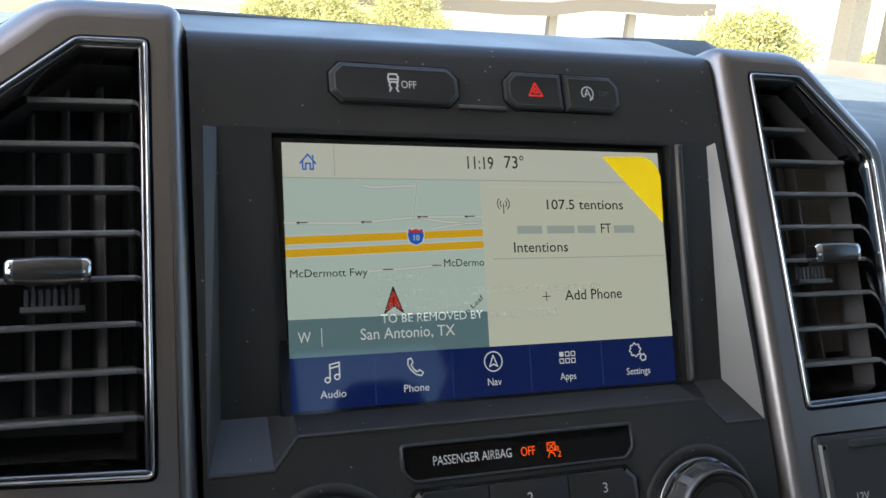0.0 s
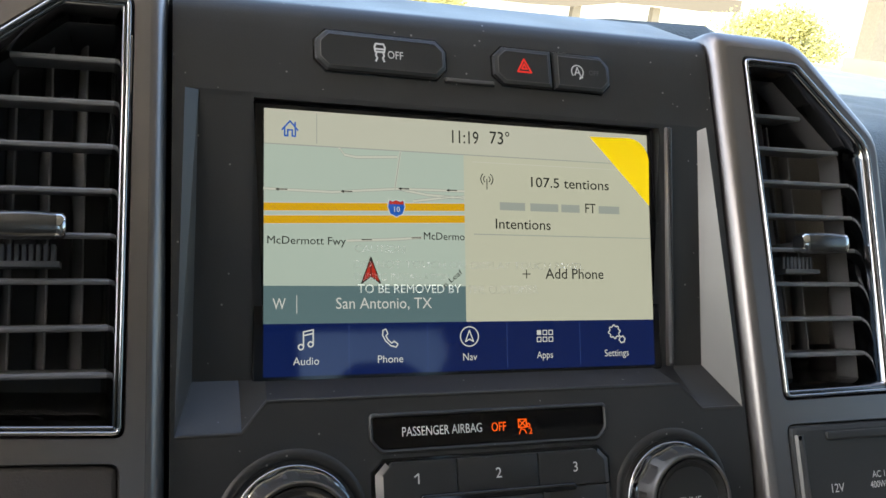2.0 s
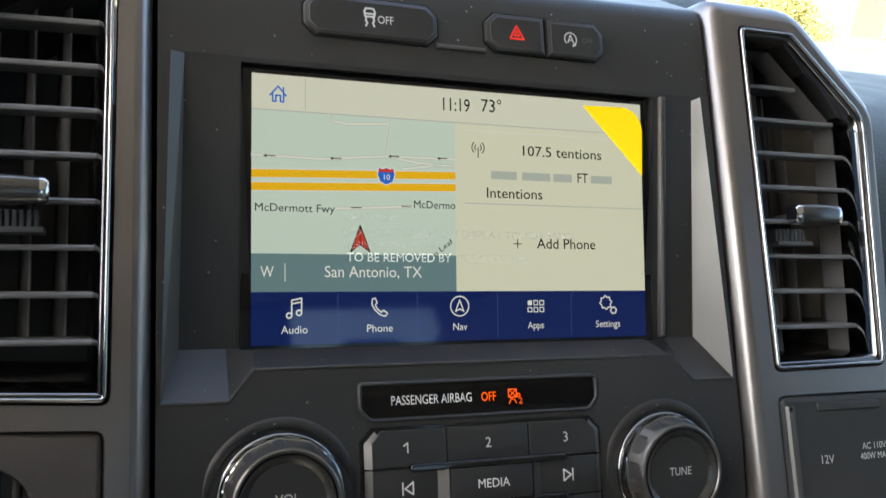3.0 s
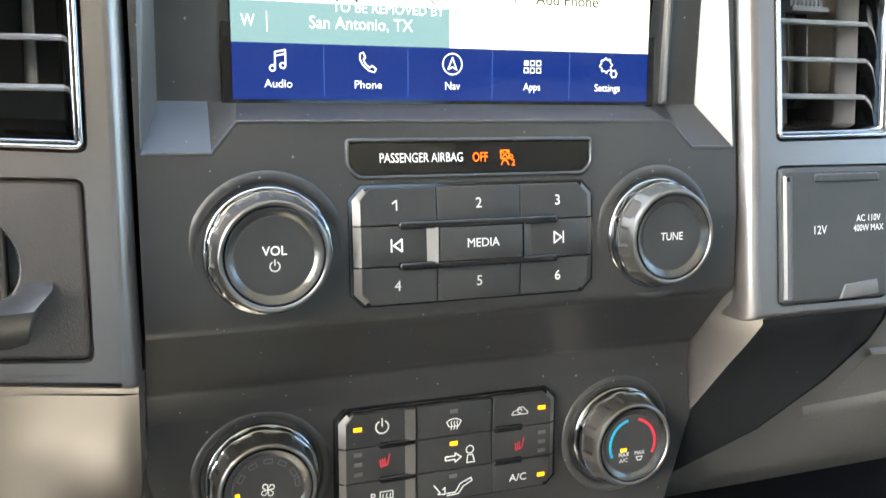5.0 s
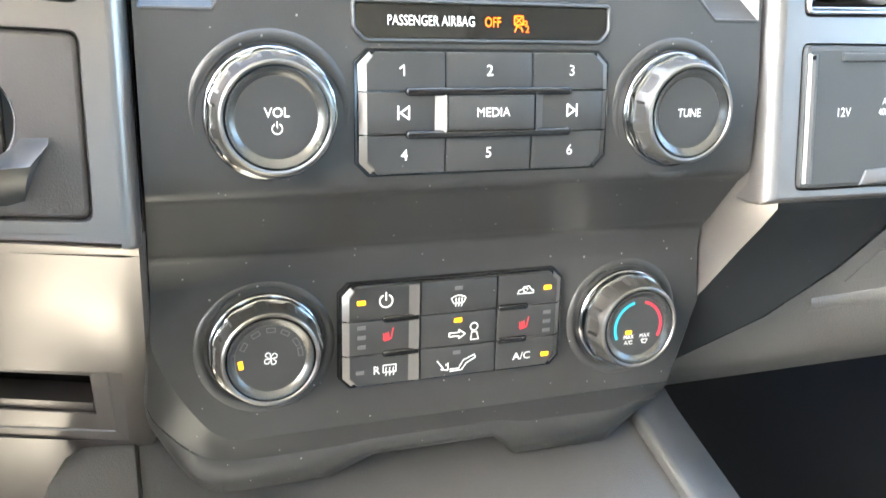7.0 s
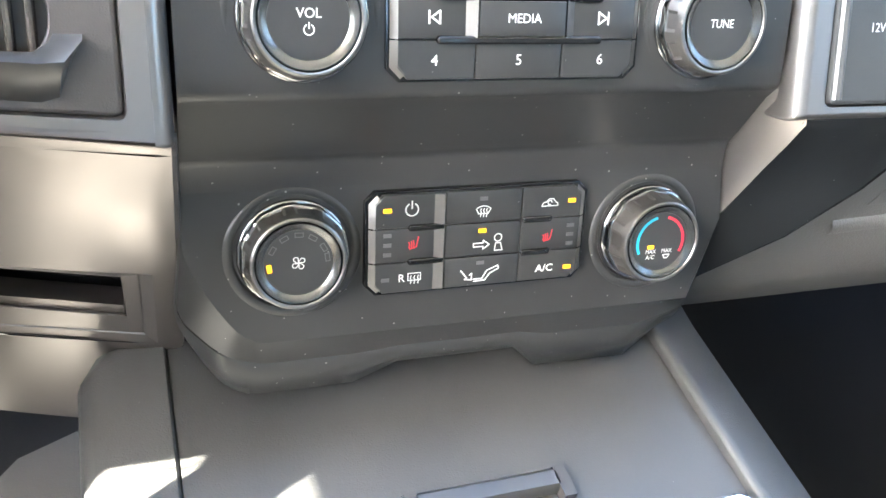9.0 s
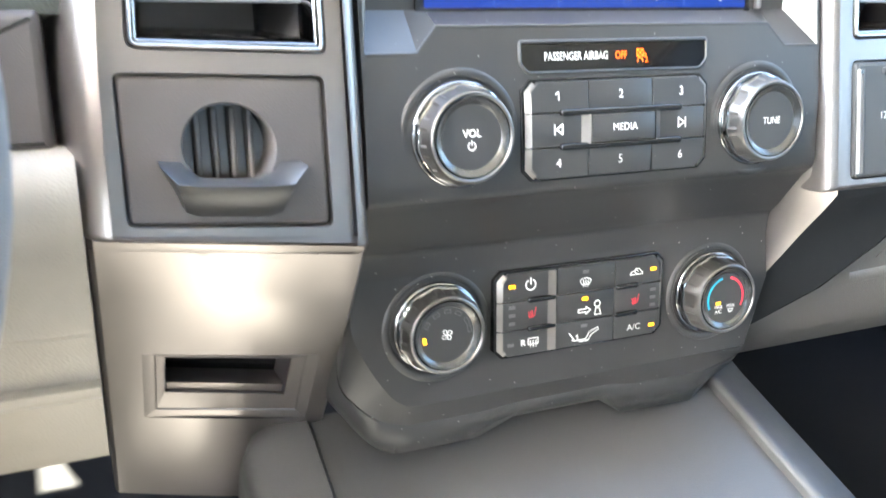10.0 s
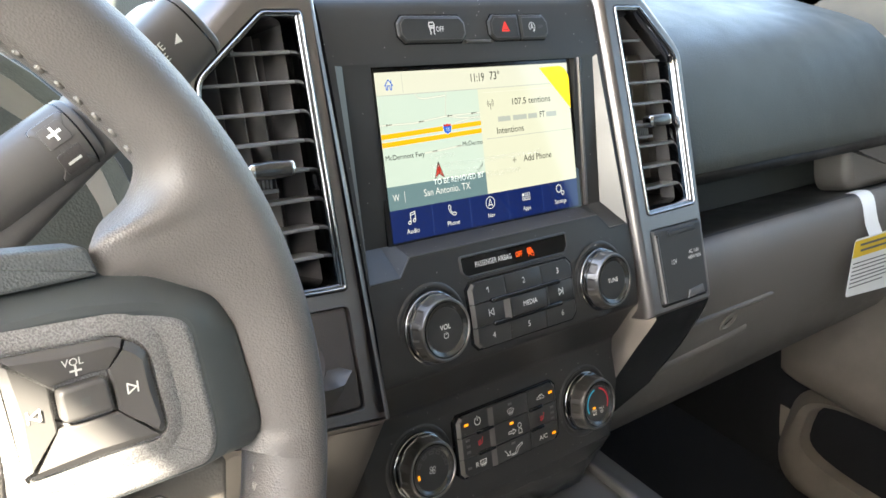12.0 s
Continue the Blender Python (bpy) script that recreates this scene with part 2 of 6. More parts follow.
def fillet(poly, r, n=4):
    """Corners of an outline rounded by r (a number, or one for each corner)."""
    poly, out = list(poly), []
    for i, p in enumerate(poly):
        ri = r[i] if isinstance(r, (list, tuple)) else r
        if ri <= 0:
            out.append(p)
            continue
        p = Vector(p)
        a, b = Vector(poly[i - 1]), Vector(poly[(i + 1) % len(poly)])
        da, db = (a - p), (b - p)
        ta, tb = min(ri, da.length * 0.48), min(ri, db.length * 0.48)
        s, e = p + da.normalized() * ta, p + db.normalized() * tb
        for k in range(n + 1):
            t = k / n
            out.append(tuple(s * (1 - t) ** 2 + p * 2 * t * (1 - t) + e * t * t))
    return out


def box(u0, u1, v0, v1):
    return [(u0, v0), (u1, v0), (u1, v1), (u0, v1)]


def height(w, u, v):
    return w(u, v) if callable(w) else w


def slab(poly, wf, wb, bev=0.0, bm=None, steps=2):
    """A plate with the outline poly, its face at wf, its back at wb (numbers or functions of u, v) and rounded front edges."""
    bm = bm or bmesh.new()
    poly = ccw(poly)
    rings = [[G(u, v, height(wb, u, v)) for u, v in poly]]
    if bev:
        for k in range(steps + 1):
            a = math.pi / 2 * k / steps
            ins, drop = bev * (1 - math.cos(a)), bev * (1 - math.sin(a))
            rings.append([G(u, v, height(wf, u, v) - drop) for u, v in inset(poly, ins)])
    else:
        rings.append([G(u, v, height(wf, u, v)) for u, v in poly])
    vr = [[bm.verts.new(p) for p in ring] for ring in rings]
    n = len(poly)
    for a, b in zip(vr, vr[1:]):
        for i in range(n):
            bm.faces.new((a[i], a[(i + 1) % n], b[(i + 1) % n], b[i]))
    bm.faces.new(vr[-1])
    bm.faces.new(vr[0][::-1])
    return bm


def sheet(loops, wf, bm=None):
    """A face with holes: the first loop is the outline, the others the holes."""
    bm = bm or bmesh.new()
    edges = []
    for loop in loops:
        vs = [bm.verts.new(G(u, v, height(wf, u, v))) for u, v in loop]
        edges += [bm.edges.new((a, b)) for a, b in zip(vs, vs[1:] + vs[:1])]
    bmesh.ops.triangle_fill(bm, edges=edges, use_beauty=True)
    return bm


def loft(rings, bm=None, closed=True, cap=False):
    """Quads between successive rings of points (each a list of Vectors)."""
    bm = bm or bmesh.new()
    vr = [[bm.verts.new(p) for p in ring] for ring in rings]
    n = len(vr[0])
    for a, b in zip(vr, vr[1:]):
        for i in range(n if closed else n - 1):
            j = (i + 1) % n
            bm.faces.new((a[i], a[j], b[j], b[i]))
    if cap:
        bm.faces.new(vr[0][::-1])
        bm.faces.new(vr[-1])
    return bm


def lathe(u, v, prof, n=48, bm=None, flute=None, cap=False):
    """A turned body about the w axis through (u, v); prof is rows of (radius, w). flute(i, k) scales the radius."""
    rings = []
    for k, (r, w) in enumerate(prof):
        ring = []
        for i in range(n):
            a = 2 * math.pi * i / n
            q = r * (flute(i, k) if flute else 1)
            ring.append(G(u + q * math.cos(a), v + q * math.sin(a), w))
        rings.append(ring)
    bm = loft(rings, bm)
    if cap:
        bm.verts.ensure_lookup_table()
        bm.faces.new(bm.verts[-n:])
    return bm


def disc(u, v, r, w, n=40, bm=None):
    bm = bm or bmesh.new()
    bm.faces.new([bm.verts.new(G(u + r * math.cos(2 * math.pi * i / n), v + r * math.sin(2 * math.pi * i / n), w)) for i in range(n)])
    return bm


def ribbon(lines, width, w, bm=None, closed=()):
    """Strokes of a symbol: flat bands along polylines of (u, v), 0.15 mm thick."""
    bm = bm or bmesh.new()
    for li, line in enumerate(lines):
        for a, b in zip(line, line[1:]):
            a, b = Vector(a), Vector(b)
            d = (b - a)
            if d.length < 1e-6:
                continue
            d.normalize()
            s = Vector((-d.y, d.x)) * width / 2
            a2, b2 = a - d * width * 0.3, b + d * width * 0.3
            bm.faces.new([bm.verts.new(G(p.x, p.y, height(w, p.x, p.y))) for p in (a2 - s, b2 - s, b2 + s, a2 + s)])
    return bm


def patch(poly, w, bm=None):
    bm = bm or bmesh.new()
    bm.faces.new([bm.verts.new(G(u, v, height(w, u, v))) for u, v in ccw(poly)])
    return bm


def arc(u, v, r, a0, a1, n=14):
    return [(u + r * math.cos(radians(a0 + (a1 - a0) * i / n)), v + r * math.sin(radians(a0 + (a1 - a0) * i / n))) for i in range(n + 1)]


def lettering(body, u, v, w, size, align="CENTER", width=None, squeeze=1.0, turn=0.0, bold=0.0):
    """Letters in the built-in font as a flat mesh; size is the height of capitals in mm, width the length of the line."""
    cu = bpy.data.curves.new("letters", "FONT")
    cu.body, cu.size, cu.align_x, cu.align_y = body, size * 1.38, align, "CENTER"
    cu.offset = bold * 0.004 * size
    cu.resolution_u = 3
    ob = new("letters", cu)
    bpy.context.view_layer.update()
    me = bpy.data.meshes.new_from_object(ob.evaluated_get(bpy.context.evaluated_depsgraph_get()))
    bpy.data.objects.remove(ob)
    bpy.data.curves.remove(cu)
    bm = bmesh.new()
    bm.from_mesh(me)
    bpy.data.meshes.remove(me)
    if width and bm.verts:
        xs = [p.co.x for p in bm.verts]
        squeeze = width / max(max(xs) - min(xs), 1e-6)
    c, s = math.cos(radians(turn)), math.sin(radians(turn))
    for p in bm.verts:
        x, y = p.co.x * squeeze, p.co.y
        x, y = x * c - y * s, x * s + y * c
        p.co = G(u + x, v + y, height(w, u + x, v + y))
    return bm


def tube(points, r, n=12, bm=None, cap=True, flat=1.0):
    """A round bar along points (Vectors, metres); r is one radius or one for each point."""
    rings = []
    for i, p in enumerate(points):
        d = (points[min(i + 1, len(points) - 1)] - points[max(i - 1, 0)]).normalized()
        side = d.cross(Vector((0, 0, 1)))
        side = side.normalized() if side.length > 1e-4 else Vector((1, 0, 0))
        up = side.cross(d).normalized()
        q = r[i] if isinstance(r, (list, tuple)) else r
        rings.append([p + side * q * math.cos(2 * math.pi * k / n) + up * q * flat * math.sin(2 * math.pi * k / n) for k in range(n)])
    return loft(rings, bm, True, cap)


def block(x0, x1, y0, y1, z0, z1, bm=None):
    """A plain box in world metres."""
    return loft([[Vector((x, y, z)) for x, y in ((x0, y0), (x1, y0), (x1, y1), (x0, y1))] for z in (z0, z1)], bm, True, True)


def extrude_profile(prof, u0, u1, bm=None, cuts=1):
    """A long body along u with the cross-section prof of (w, v), closed."""
    return loft([[G(u0 + (u1 - u0) * k / cuts, v, w) for w, v in prof] for k in range(cuts + 1)], bm, True, True)


def front(v):
    """Depth of the centre fascia's face."""
    if v > -71:
        return 4 + (57 - v) * 13 / 128
    return 17 + (-71 - v) * 0.1 if v > -106 else 20.5


def col(u, v):
    """Depth of the vent columns' face."""
    return 6 + (88 - v) * (0.105 if u > 0 else 0.08)


SLANT = ((-40, 0.0), (-70, 3.0), (-80, 3.6), (-137, 6.2), (-148, 9.0), (-350, 19.0))


def slant(p):
    """The driver-side column's lines rise towards the door and its face turns back a little."""
    u, v, w = p.x * 1000, p.z * 1000, -p.y * 1000
    k = max(0.0, min(1.25, (-130 - u) / 85))
    if k == 0.0:
        return p
    rise = 0.0 if v > -40 else SLANT[-1][1]
    for (v0, r0), (v1, r1) in zip(SLANT, SLANT[1:]):
        if v1 <= v <= v0:
            rise = r0 + (r1 - r0) * (v0 - v) / (v0 - v1)
    return G(u, v + rise * k, w - 5.0 * k)


def settle(root, du, dv, dw):
    """Moves a finished thing along the dash axes, in millimetres."""
    root.matrix_world = root.matrix_world @ Matrix.Translation(G(du, dv, dw))


# ---- cabin shell ----
def shell(name, boxes, material, label="", category="wall"):
    bm = bmesh.new()
    for b in boxes:
        block(*b, bm=bm)
    return solo(name, bm, material, label or name, category, None, "structure")


shell("floor", [(-0.92, 0.94, -1.5, 0.75, 0.30, 0.34)], M_CARPET, "black carpet floor of the cabin", "floor")
shell("floor_rear", [(-0.85, -0.18, -1.45, -0.44, 0.34, 0.62), (0.18, 0.87, -1.45, -0.44, 0.34, 0.62), (-0.18, 0.18, -1.45, -0.62, 0.34, 0.70)], M_CLOTH, "plain beige cloth seat base behind the console", "floor")
shell("ceiling", [(-0.94, 0.96, -1.54, 0.02, 1.72, 1.76)], M_LINER, "grey cloth headliner over the cabin", "ceiling")
# unseen walls: sill and header heights are chosen for the light they admit
for side, x0, x1, sill, head in (("left", -0.94, -0.90, 1.04, 1.70), ("right", 0.92, 0.96, 1.10, 1.61)):
    bm = bmesh.new()
    for b in ((-1.5, 0.75, 0.34, sill), (-1.5, -1.25, sill, 1.72), (-1.0, -0.825, sill, head), (-1.25, 0.02, head, 1.72)):
        block(x0, x1, *b, bm=bm)
    # raked post added to cut the sun off the knee panel
    shade_pillar = [(-0.45, 1.699), (-0.37, 1.633), (0.25, 1.041), (0.37, 1.041), (-0.26, 1.66), (-0.30, 1.699)]
    loft([[Vector((x, y, z)) for y, z in shade_pillar] for x in (x0, x1)], bm, cap=True)
    solo("wall_" + side, bm, M_TRIMWALL, "tan-trimmed side wall with open windows", "wall", None, "structure")
shell("wall_back", [(-0.94, 0.96, -1.54, -1.5, 0.34, 1.20), (-0.94, 0.96, -1.54, -1.5, 1.58, 1.72), (-0.94, -0.66, -1.54, -1.5, 1.20, 1.58), (0.66, 0.96, -1.54, -1.5, 1.20, 1.58)],
      M_CLOTH, "beige back wall with a wide rear window", "wall")


def tinted(name, clear):
    """Car glass: it lets a share of the light straight through and mirrors a little."""
    m = bpy.data.materials.new(name)
    m.use_nodes = True
    ns, ls = m.node_tree.nodes, m.node_tree.links
    tint, gloss, blend = ns.new("ShaderNodeBsdfTransparent"), ns.new("ShaderNodeBsdfGlossy"), ns.new("ShaderNodeMixShader")
    tint.inputs[0].default_value = (clear, clear * 1.03, clear * 1.02, 1)
    gloss.inputs["Roughness"].default_value = 0.03
    blend.inputs[0].default_value = 0.06
    ls.new(tint.outputs[0], blend.inputs[1])
    ls.new(gloss.outputs[0], blend.inputs[2])
    ls.new(blend.outputs[0], ns["Material Output"].inputs[0])
    return m


glass, rear_glass, side_glass = tinted("dark_tinted_glass", 0.16), tinted("tinted_rear_glass", 0.72), tinted("tinted_side_glass", 0.62)
window = thing("window_1", (0, -1.52, 1.39), "rear window with a dark sliding centre pane", "window", "", None, "structure")
# dark pane added for a body that hides this part of the window
part("sliding_pane", block(-0.17, 0.17, -1.522, -1.518, 1.20, 1.58), glass, window, "dark tinted sliding pane")
for side in (-1, 1):
    part("pane", loft([[Vector((side * x, y, z)) for x, z in ((0.19, 1.20), (0.585, 1.20), (0.535, 1.58), (0.19, 1.58))] for y in (-1.522, -1.518)], cap=True), rear_glass, window)
    part("window_frame", block(side * 0.18 - 0.012, side * 0.18 + 0.012, -1.53, -1.505, 1.20, 1.58), M_GLOSS, window)
    part("window_frame", loft([[Vector((side * x, y, z)) for x, z in ((0.585, 1.20), (0.66, 1.20), (0.66, 1.58), (0.535, 1.58))] for y in (-1.53, -1.505)], cap=True), M_CLOTH, window)
# side panes out of view, added to dim the light through these openings
shell("window_2", [(-0.922, -0.918, -1.25, -1.0, 1.04, 1.695)], glass, "dark tinted rear side window pane", "window")
shell("window_3", [(0.938, 0.942, -1.25, -1.0, 1.10, 1.61)], glass, "dark tinted rear side window pane", "window")
bm = loft([[Vector((x, y, z)) for y, z in ((-0.825, 1.10), (0.19, 1.10), (-0.34, 1.61), (-0.825, 1.61))] for x in (0.938, 0.942)], cap=True)
solo("window_4", bm, side_glass, "lightly tinted passenger side window pane", "window", None, "structure")
shell("wall_kick", [(0.87, 0.92, 0.0, 0.75, 0.34, 0.95), (-0.90, -0.86, 0.0, 0.75, 0.34, 0.95)], M_CARPET, "black carpeted kick panels beside the footwells", "wall")
shell("wall_front", [(-0.94, 0.96, 0.75, 0.79, 0.34, 1.02), (-0.94, 0.96, 0.58, 0.75, 0.86, 0.94)], M_CARPET, "black bulkhead below the windscreen", "wall")

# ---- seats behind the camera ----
# unseen front seats, added so their backs block light from the side windows
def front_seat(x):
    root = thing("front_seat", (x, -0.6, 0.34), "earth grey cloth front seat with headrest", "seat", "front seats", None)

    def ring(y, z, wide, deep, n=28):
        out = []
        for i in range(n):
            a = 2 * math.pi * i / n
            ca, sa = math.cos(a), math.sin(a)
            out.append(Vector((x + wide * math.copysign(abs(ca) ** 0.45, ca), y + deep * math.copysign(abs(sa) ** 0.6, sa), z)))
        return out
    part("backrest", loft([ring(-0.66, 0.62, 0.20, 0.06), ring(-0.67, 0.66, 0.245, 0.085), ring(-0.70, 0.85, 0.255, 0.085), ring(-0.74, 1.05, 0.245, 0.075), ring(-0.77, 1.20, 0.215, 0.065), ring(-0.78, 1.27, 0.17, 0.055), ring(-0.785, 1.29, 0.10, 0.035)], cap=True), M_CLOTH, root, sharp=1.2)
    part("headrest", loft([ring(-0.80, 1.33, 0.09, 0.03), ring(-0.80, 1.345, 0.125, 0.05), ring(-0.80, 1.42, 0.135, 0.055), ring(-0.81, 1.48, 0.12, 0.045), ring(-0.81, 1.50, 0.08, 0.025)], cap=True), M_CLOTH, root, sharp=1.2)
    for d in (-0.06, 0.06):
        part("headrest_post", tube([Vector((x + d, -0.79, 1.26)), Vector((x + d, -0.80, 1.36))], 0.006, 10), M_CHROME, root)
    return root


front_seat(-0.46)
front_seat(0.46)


def rear_seat():
    root = thing("rear_seat", (0, -1.35, 0.34), "earth grey cloth rear bench with two headrests", "seat", "", None)
    part("backrest", extrude_bench(), M_CLOTH, root, sharp=0.9)
    for x in (-0.34, 0.34):
        rings = []
        for z, wide, deep in ((1.28, 0.075, 0.03), (1.295, 0.098, 0.045), (1.36, 0.105, 0.05), (1.42, 0.09, 0.045), (1.445, 0.06, 0.025)):
            rings.append([Vector((x + wide * math.copysign(abs(math.cos(a)) ** 0.5, math.cos(a)), -1.40 + deep * math.copysign(abs(math.sin(a)) ** 0.6, math.sin(a)), z)) for a in [2 * math.pi * i / 24 for i in range(24)]])
        part("headrest", loft(rings, cap=True), M_CLOTH, root, sharp=1.2)
    return root


def extrude_bench():
    """A reclined backrest with a rounded top, across the cab."""
    prof = [(-1.28, 0.60), (-1.26, 0.72), (-1.29, 0.95), (-1.34, 1.18), (-1.36, 1.245), (-1.40, 1.27), (-1.44, 1.25), (-1.45, 1.18), (-1.42, 0.60)]
    return loft([[Vector((x, y, z)) for y, z in prof] for x in (-0.66, -0.02, 0.02, 0.66)], cap=True)


rear_seat()

# ---- outside ----
def ground():
    bm = bmesh.new()
    n, size = 24, 400.0
    vs = [[bm.verts.new((size * (2 * i / n - 1) * abs(2 * i / n - 1), size * (2 * j / n - 1) * abs(2 * j / n - 1), -0.45)) for j in range(n + 1)] for i in range(n + 1)]
    for i in range(n):
        for j in range(n):
            bm.faces.new((vs[i][j], vs[i + 1][j], vs[i + 1][j + 1], vs[i][j + 1]))
    return bm


M_GROUND = mat("pale_concrete", (0.38, 0.36, 0.32), 0.85, bump=0.3, scale=40, vary=0.15)
M_LEAF = mat("sunlit_foliage", (0.24, 0.235, 0.10), 0.6, vary=0.2)
lt, ln = M_LEAF.node_tree, M_LEAF.node_tree.nodes
thin, half = ln.new("ShaderNodeBsdfTranslucent"), ln.new("ShaderNodeMixShader")
thin.inputs[0].default_value = (0.46, 0.45, 0.19, 1)
half.inputs[0].default_value = 0.5
lt.links.new(ln["Principled BSDF"].outputs[0], half.inputs[1])
lt.links.new(thin.outputs[0], half.inputs[2])
lt.links.new(half.outputs[0], ln["Material Output"].inputs[0])
M_BARK = mat("tree_bark", (0.16, 0.12, 0.09), 0.85, bump=0.5, scale=60)
M_CANOPY = mat("tan_steel_canopy", (0.25, 0.225, 0.175), 0.6, bump=0.1, scale=60)
# canopy tan darkened to imitate the shaded side of the far roof
M_ROOF = mat("brown_canopy_steel", (0.085, 0.074, 0.055), 0.6, bump=0.1, scale=60)
solo("ground", ground(), M_GROUND, "pale concrete parking lot reaching the horizon", "ground", None, "structure")


def tree(x, y, base, height_m, spread):
    root = thing("tree", (x, y, base), "leafy yellow-green tree beyond the windscreen", "tree", "trees outside", None)
    rng = random.Random(int(x * 10))
    bm = tube([Vector((x, y, base)), Vector((x + 0.1, y, base + height_m * 0.3)), Vector((x, y + 0.1, base + height_m * 0.6))], [0.28, 0.2, 0.1], 9)
    for k in range(6):
        a = k * 1.05
        p = Vector((x, y, base + height_m * (0.3 + 0.05 * k)))
        tube([p, p + Vector((math.cos(a), math.sin(a), 0.8)) * spread * 0.55], [0.1, 0.03], 6, bm)
    part("trunk", bm, M_BARK, root)
    verts, faces = [], []
    for k in range(150):
        a, h = rng.uniform(0, 6.28), rng.uniform(0.32, 1.0)
        rr = spread * math.sin(min(1, (1.08 - h) * 1.9) * 1.57) * math.sqrt(rng.random())
        c = Vector((x + math.cos(a) * rr, y + math.sin(a) * rr, base + height_m * h))
        for q in range(80):
            d = Vector((rng.gauss(0, 1), rng.gauss(0, 1), rng.gauss(0, 0.8))) * spread * 0.13
            e1 = Vector((rng.gauss(0, 1), rng.gauss(0, 1), rng.gauss(0, 1))).normalized() * rng.uniform(0.06, 0.12)
            e2 = Vector((rng.gauss(0, 1), rng.gauss(0, 1), rng.gauss(0, 1))).normalized() * rng.uniform(0.04, 0.08)
            i = len(verts)
            verts += [c + d - e1, c + d + e2, c + d + e1, c + d - e2]
            faces.append((i, i + 1, i + 2, i + 3))
    me = bpy.data.meshes.new("crown")
    me.from_pydata([v - ORIGIN[root] for v in verts], [], faces)
    me.materials.append(M_LEAF)
    crown = new("crown", me)
    crown.parent = root
    return root


tree(26.4, 30.2, -0.45, 3.15, 2.6)
tree(33.4, 29.0, -0.45, 2.3, 1.9)
tree(14.5, 56.0, -0.45, 2.6, 2.8)
tree(20.5, 58.0, -0.45, 3.3, 3.0)
tree(11.2, 57.0, -0.45, 2.2, 2.2)


def canopy():
    root = thing("carport_canopy", (15, 14, -0.45), "tan steel carport canopy on posts across the lot", "canopy", "", None)
    for x, y, wide in ((13.75, 13.0, 0.2), (18.5, 16.0, 0.3)):
        part("post", block(x - wide, x + wide, y - wide, y + wide, -0.45, 4.0), M_CANOPY, root)
    # out of sight overhead; added to put the near posts in shade
    part("roof", loft([[Vector((x, 10, 3.9)), Vector((x, 20, 4.3)), Vector((x, 20, 4.5)), Vector((x, 10, 4.1))] for x in (8, 14, 20, 26)], None, True, True), M_CANOPY, root)
    far = thing("carport_canopy", (30, 62, -0.45), "long far carport canopy with slim posts", "canopy", "", None)
    for x in (15.6, 34.0, 41.2):
        part("post", block(x - 0.35, x + 0.35, 61.6, 62.2, -0.45, 3.4), M_CANOPY, far)
    rows = []
    for i in range(12):
        x = 6 + 42 * i / 11
        z = 1.75 + (x - 14) * 0.062 + 0.12 * math.sin(i * 1.7) - (0.3 if 20 < x < 34 else 0)
        rows.append([Vector((x, 60, z)), Vector((x, 66, z + 0.3)), Vector((x, 66, z + 1.3)), Vector((x, 60, z + 1.0))])
    part("roof", loft(rows, None, True, True), M_ROOF, far)


canopy()

# ---- windscreen cowl ----
shell("cowl", [(-0.9, 1.3, 0.80, 0.86, 0.95, 1.085)], M_CANOPY, "beige cowl strip below the windscreen", "cowl")

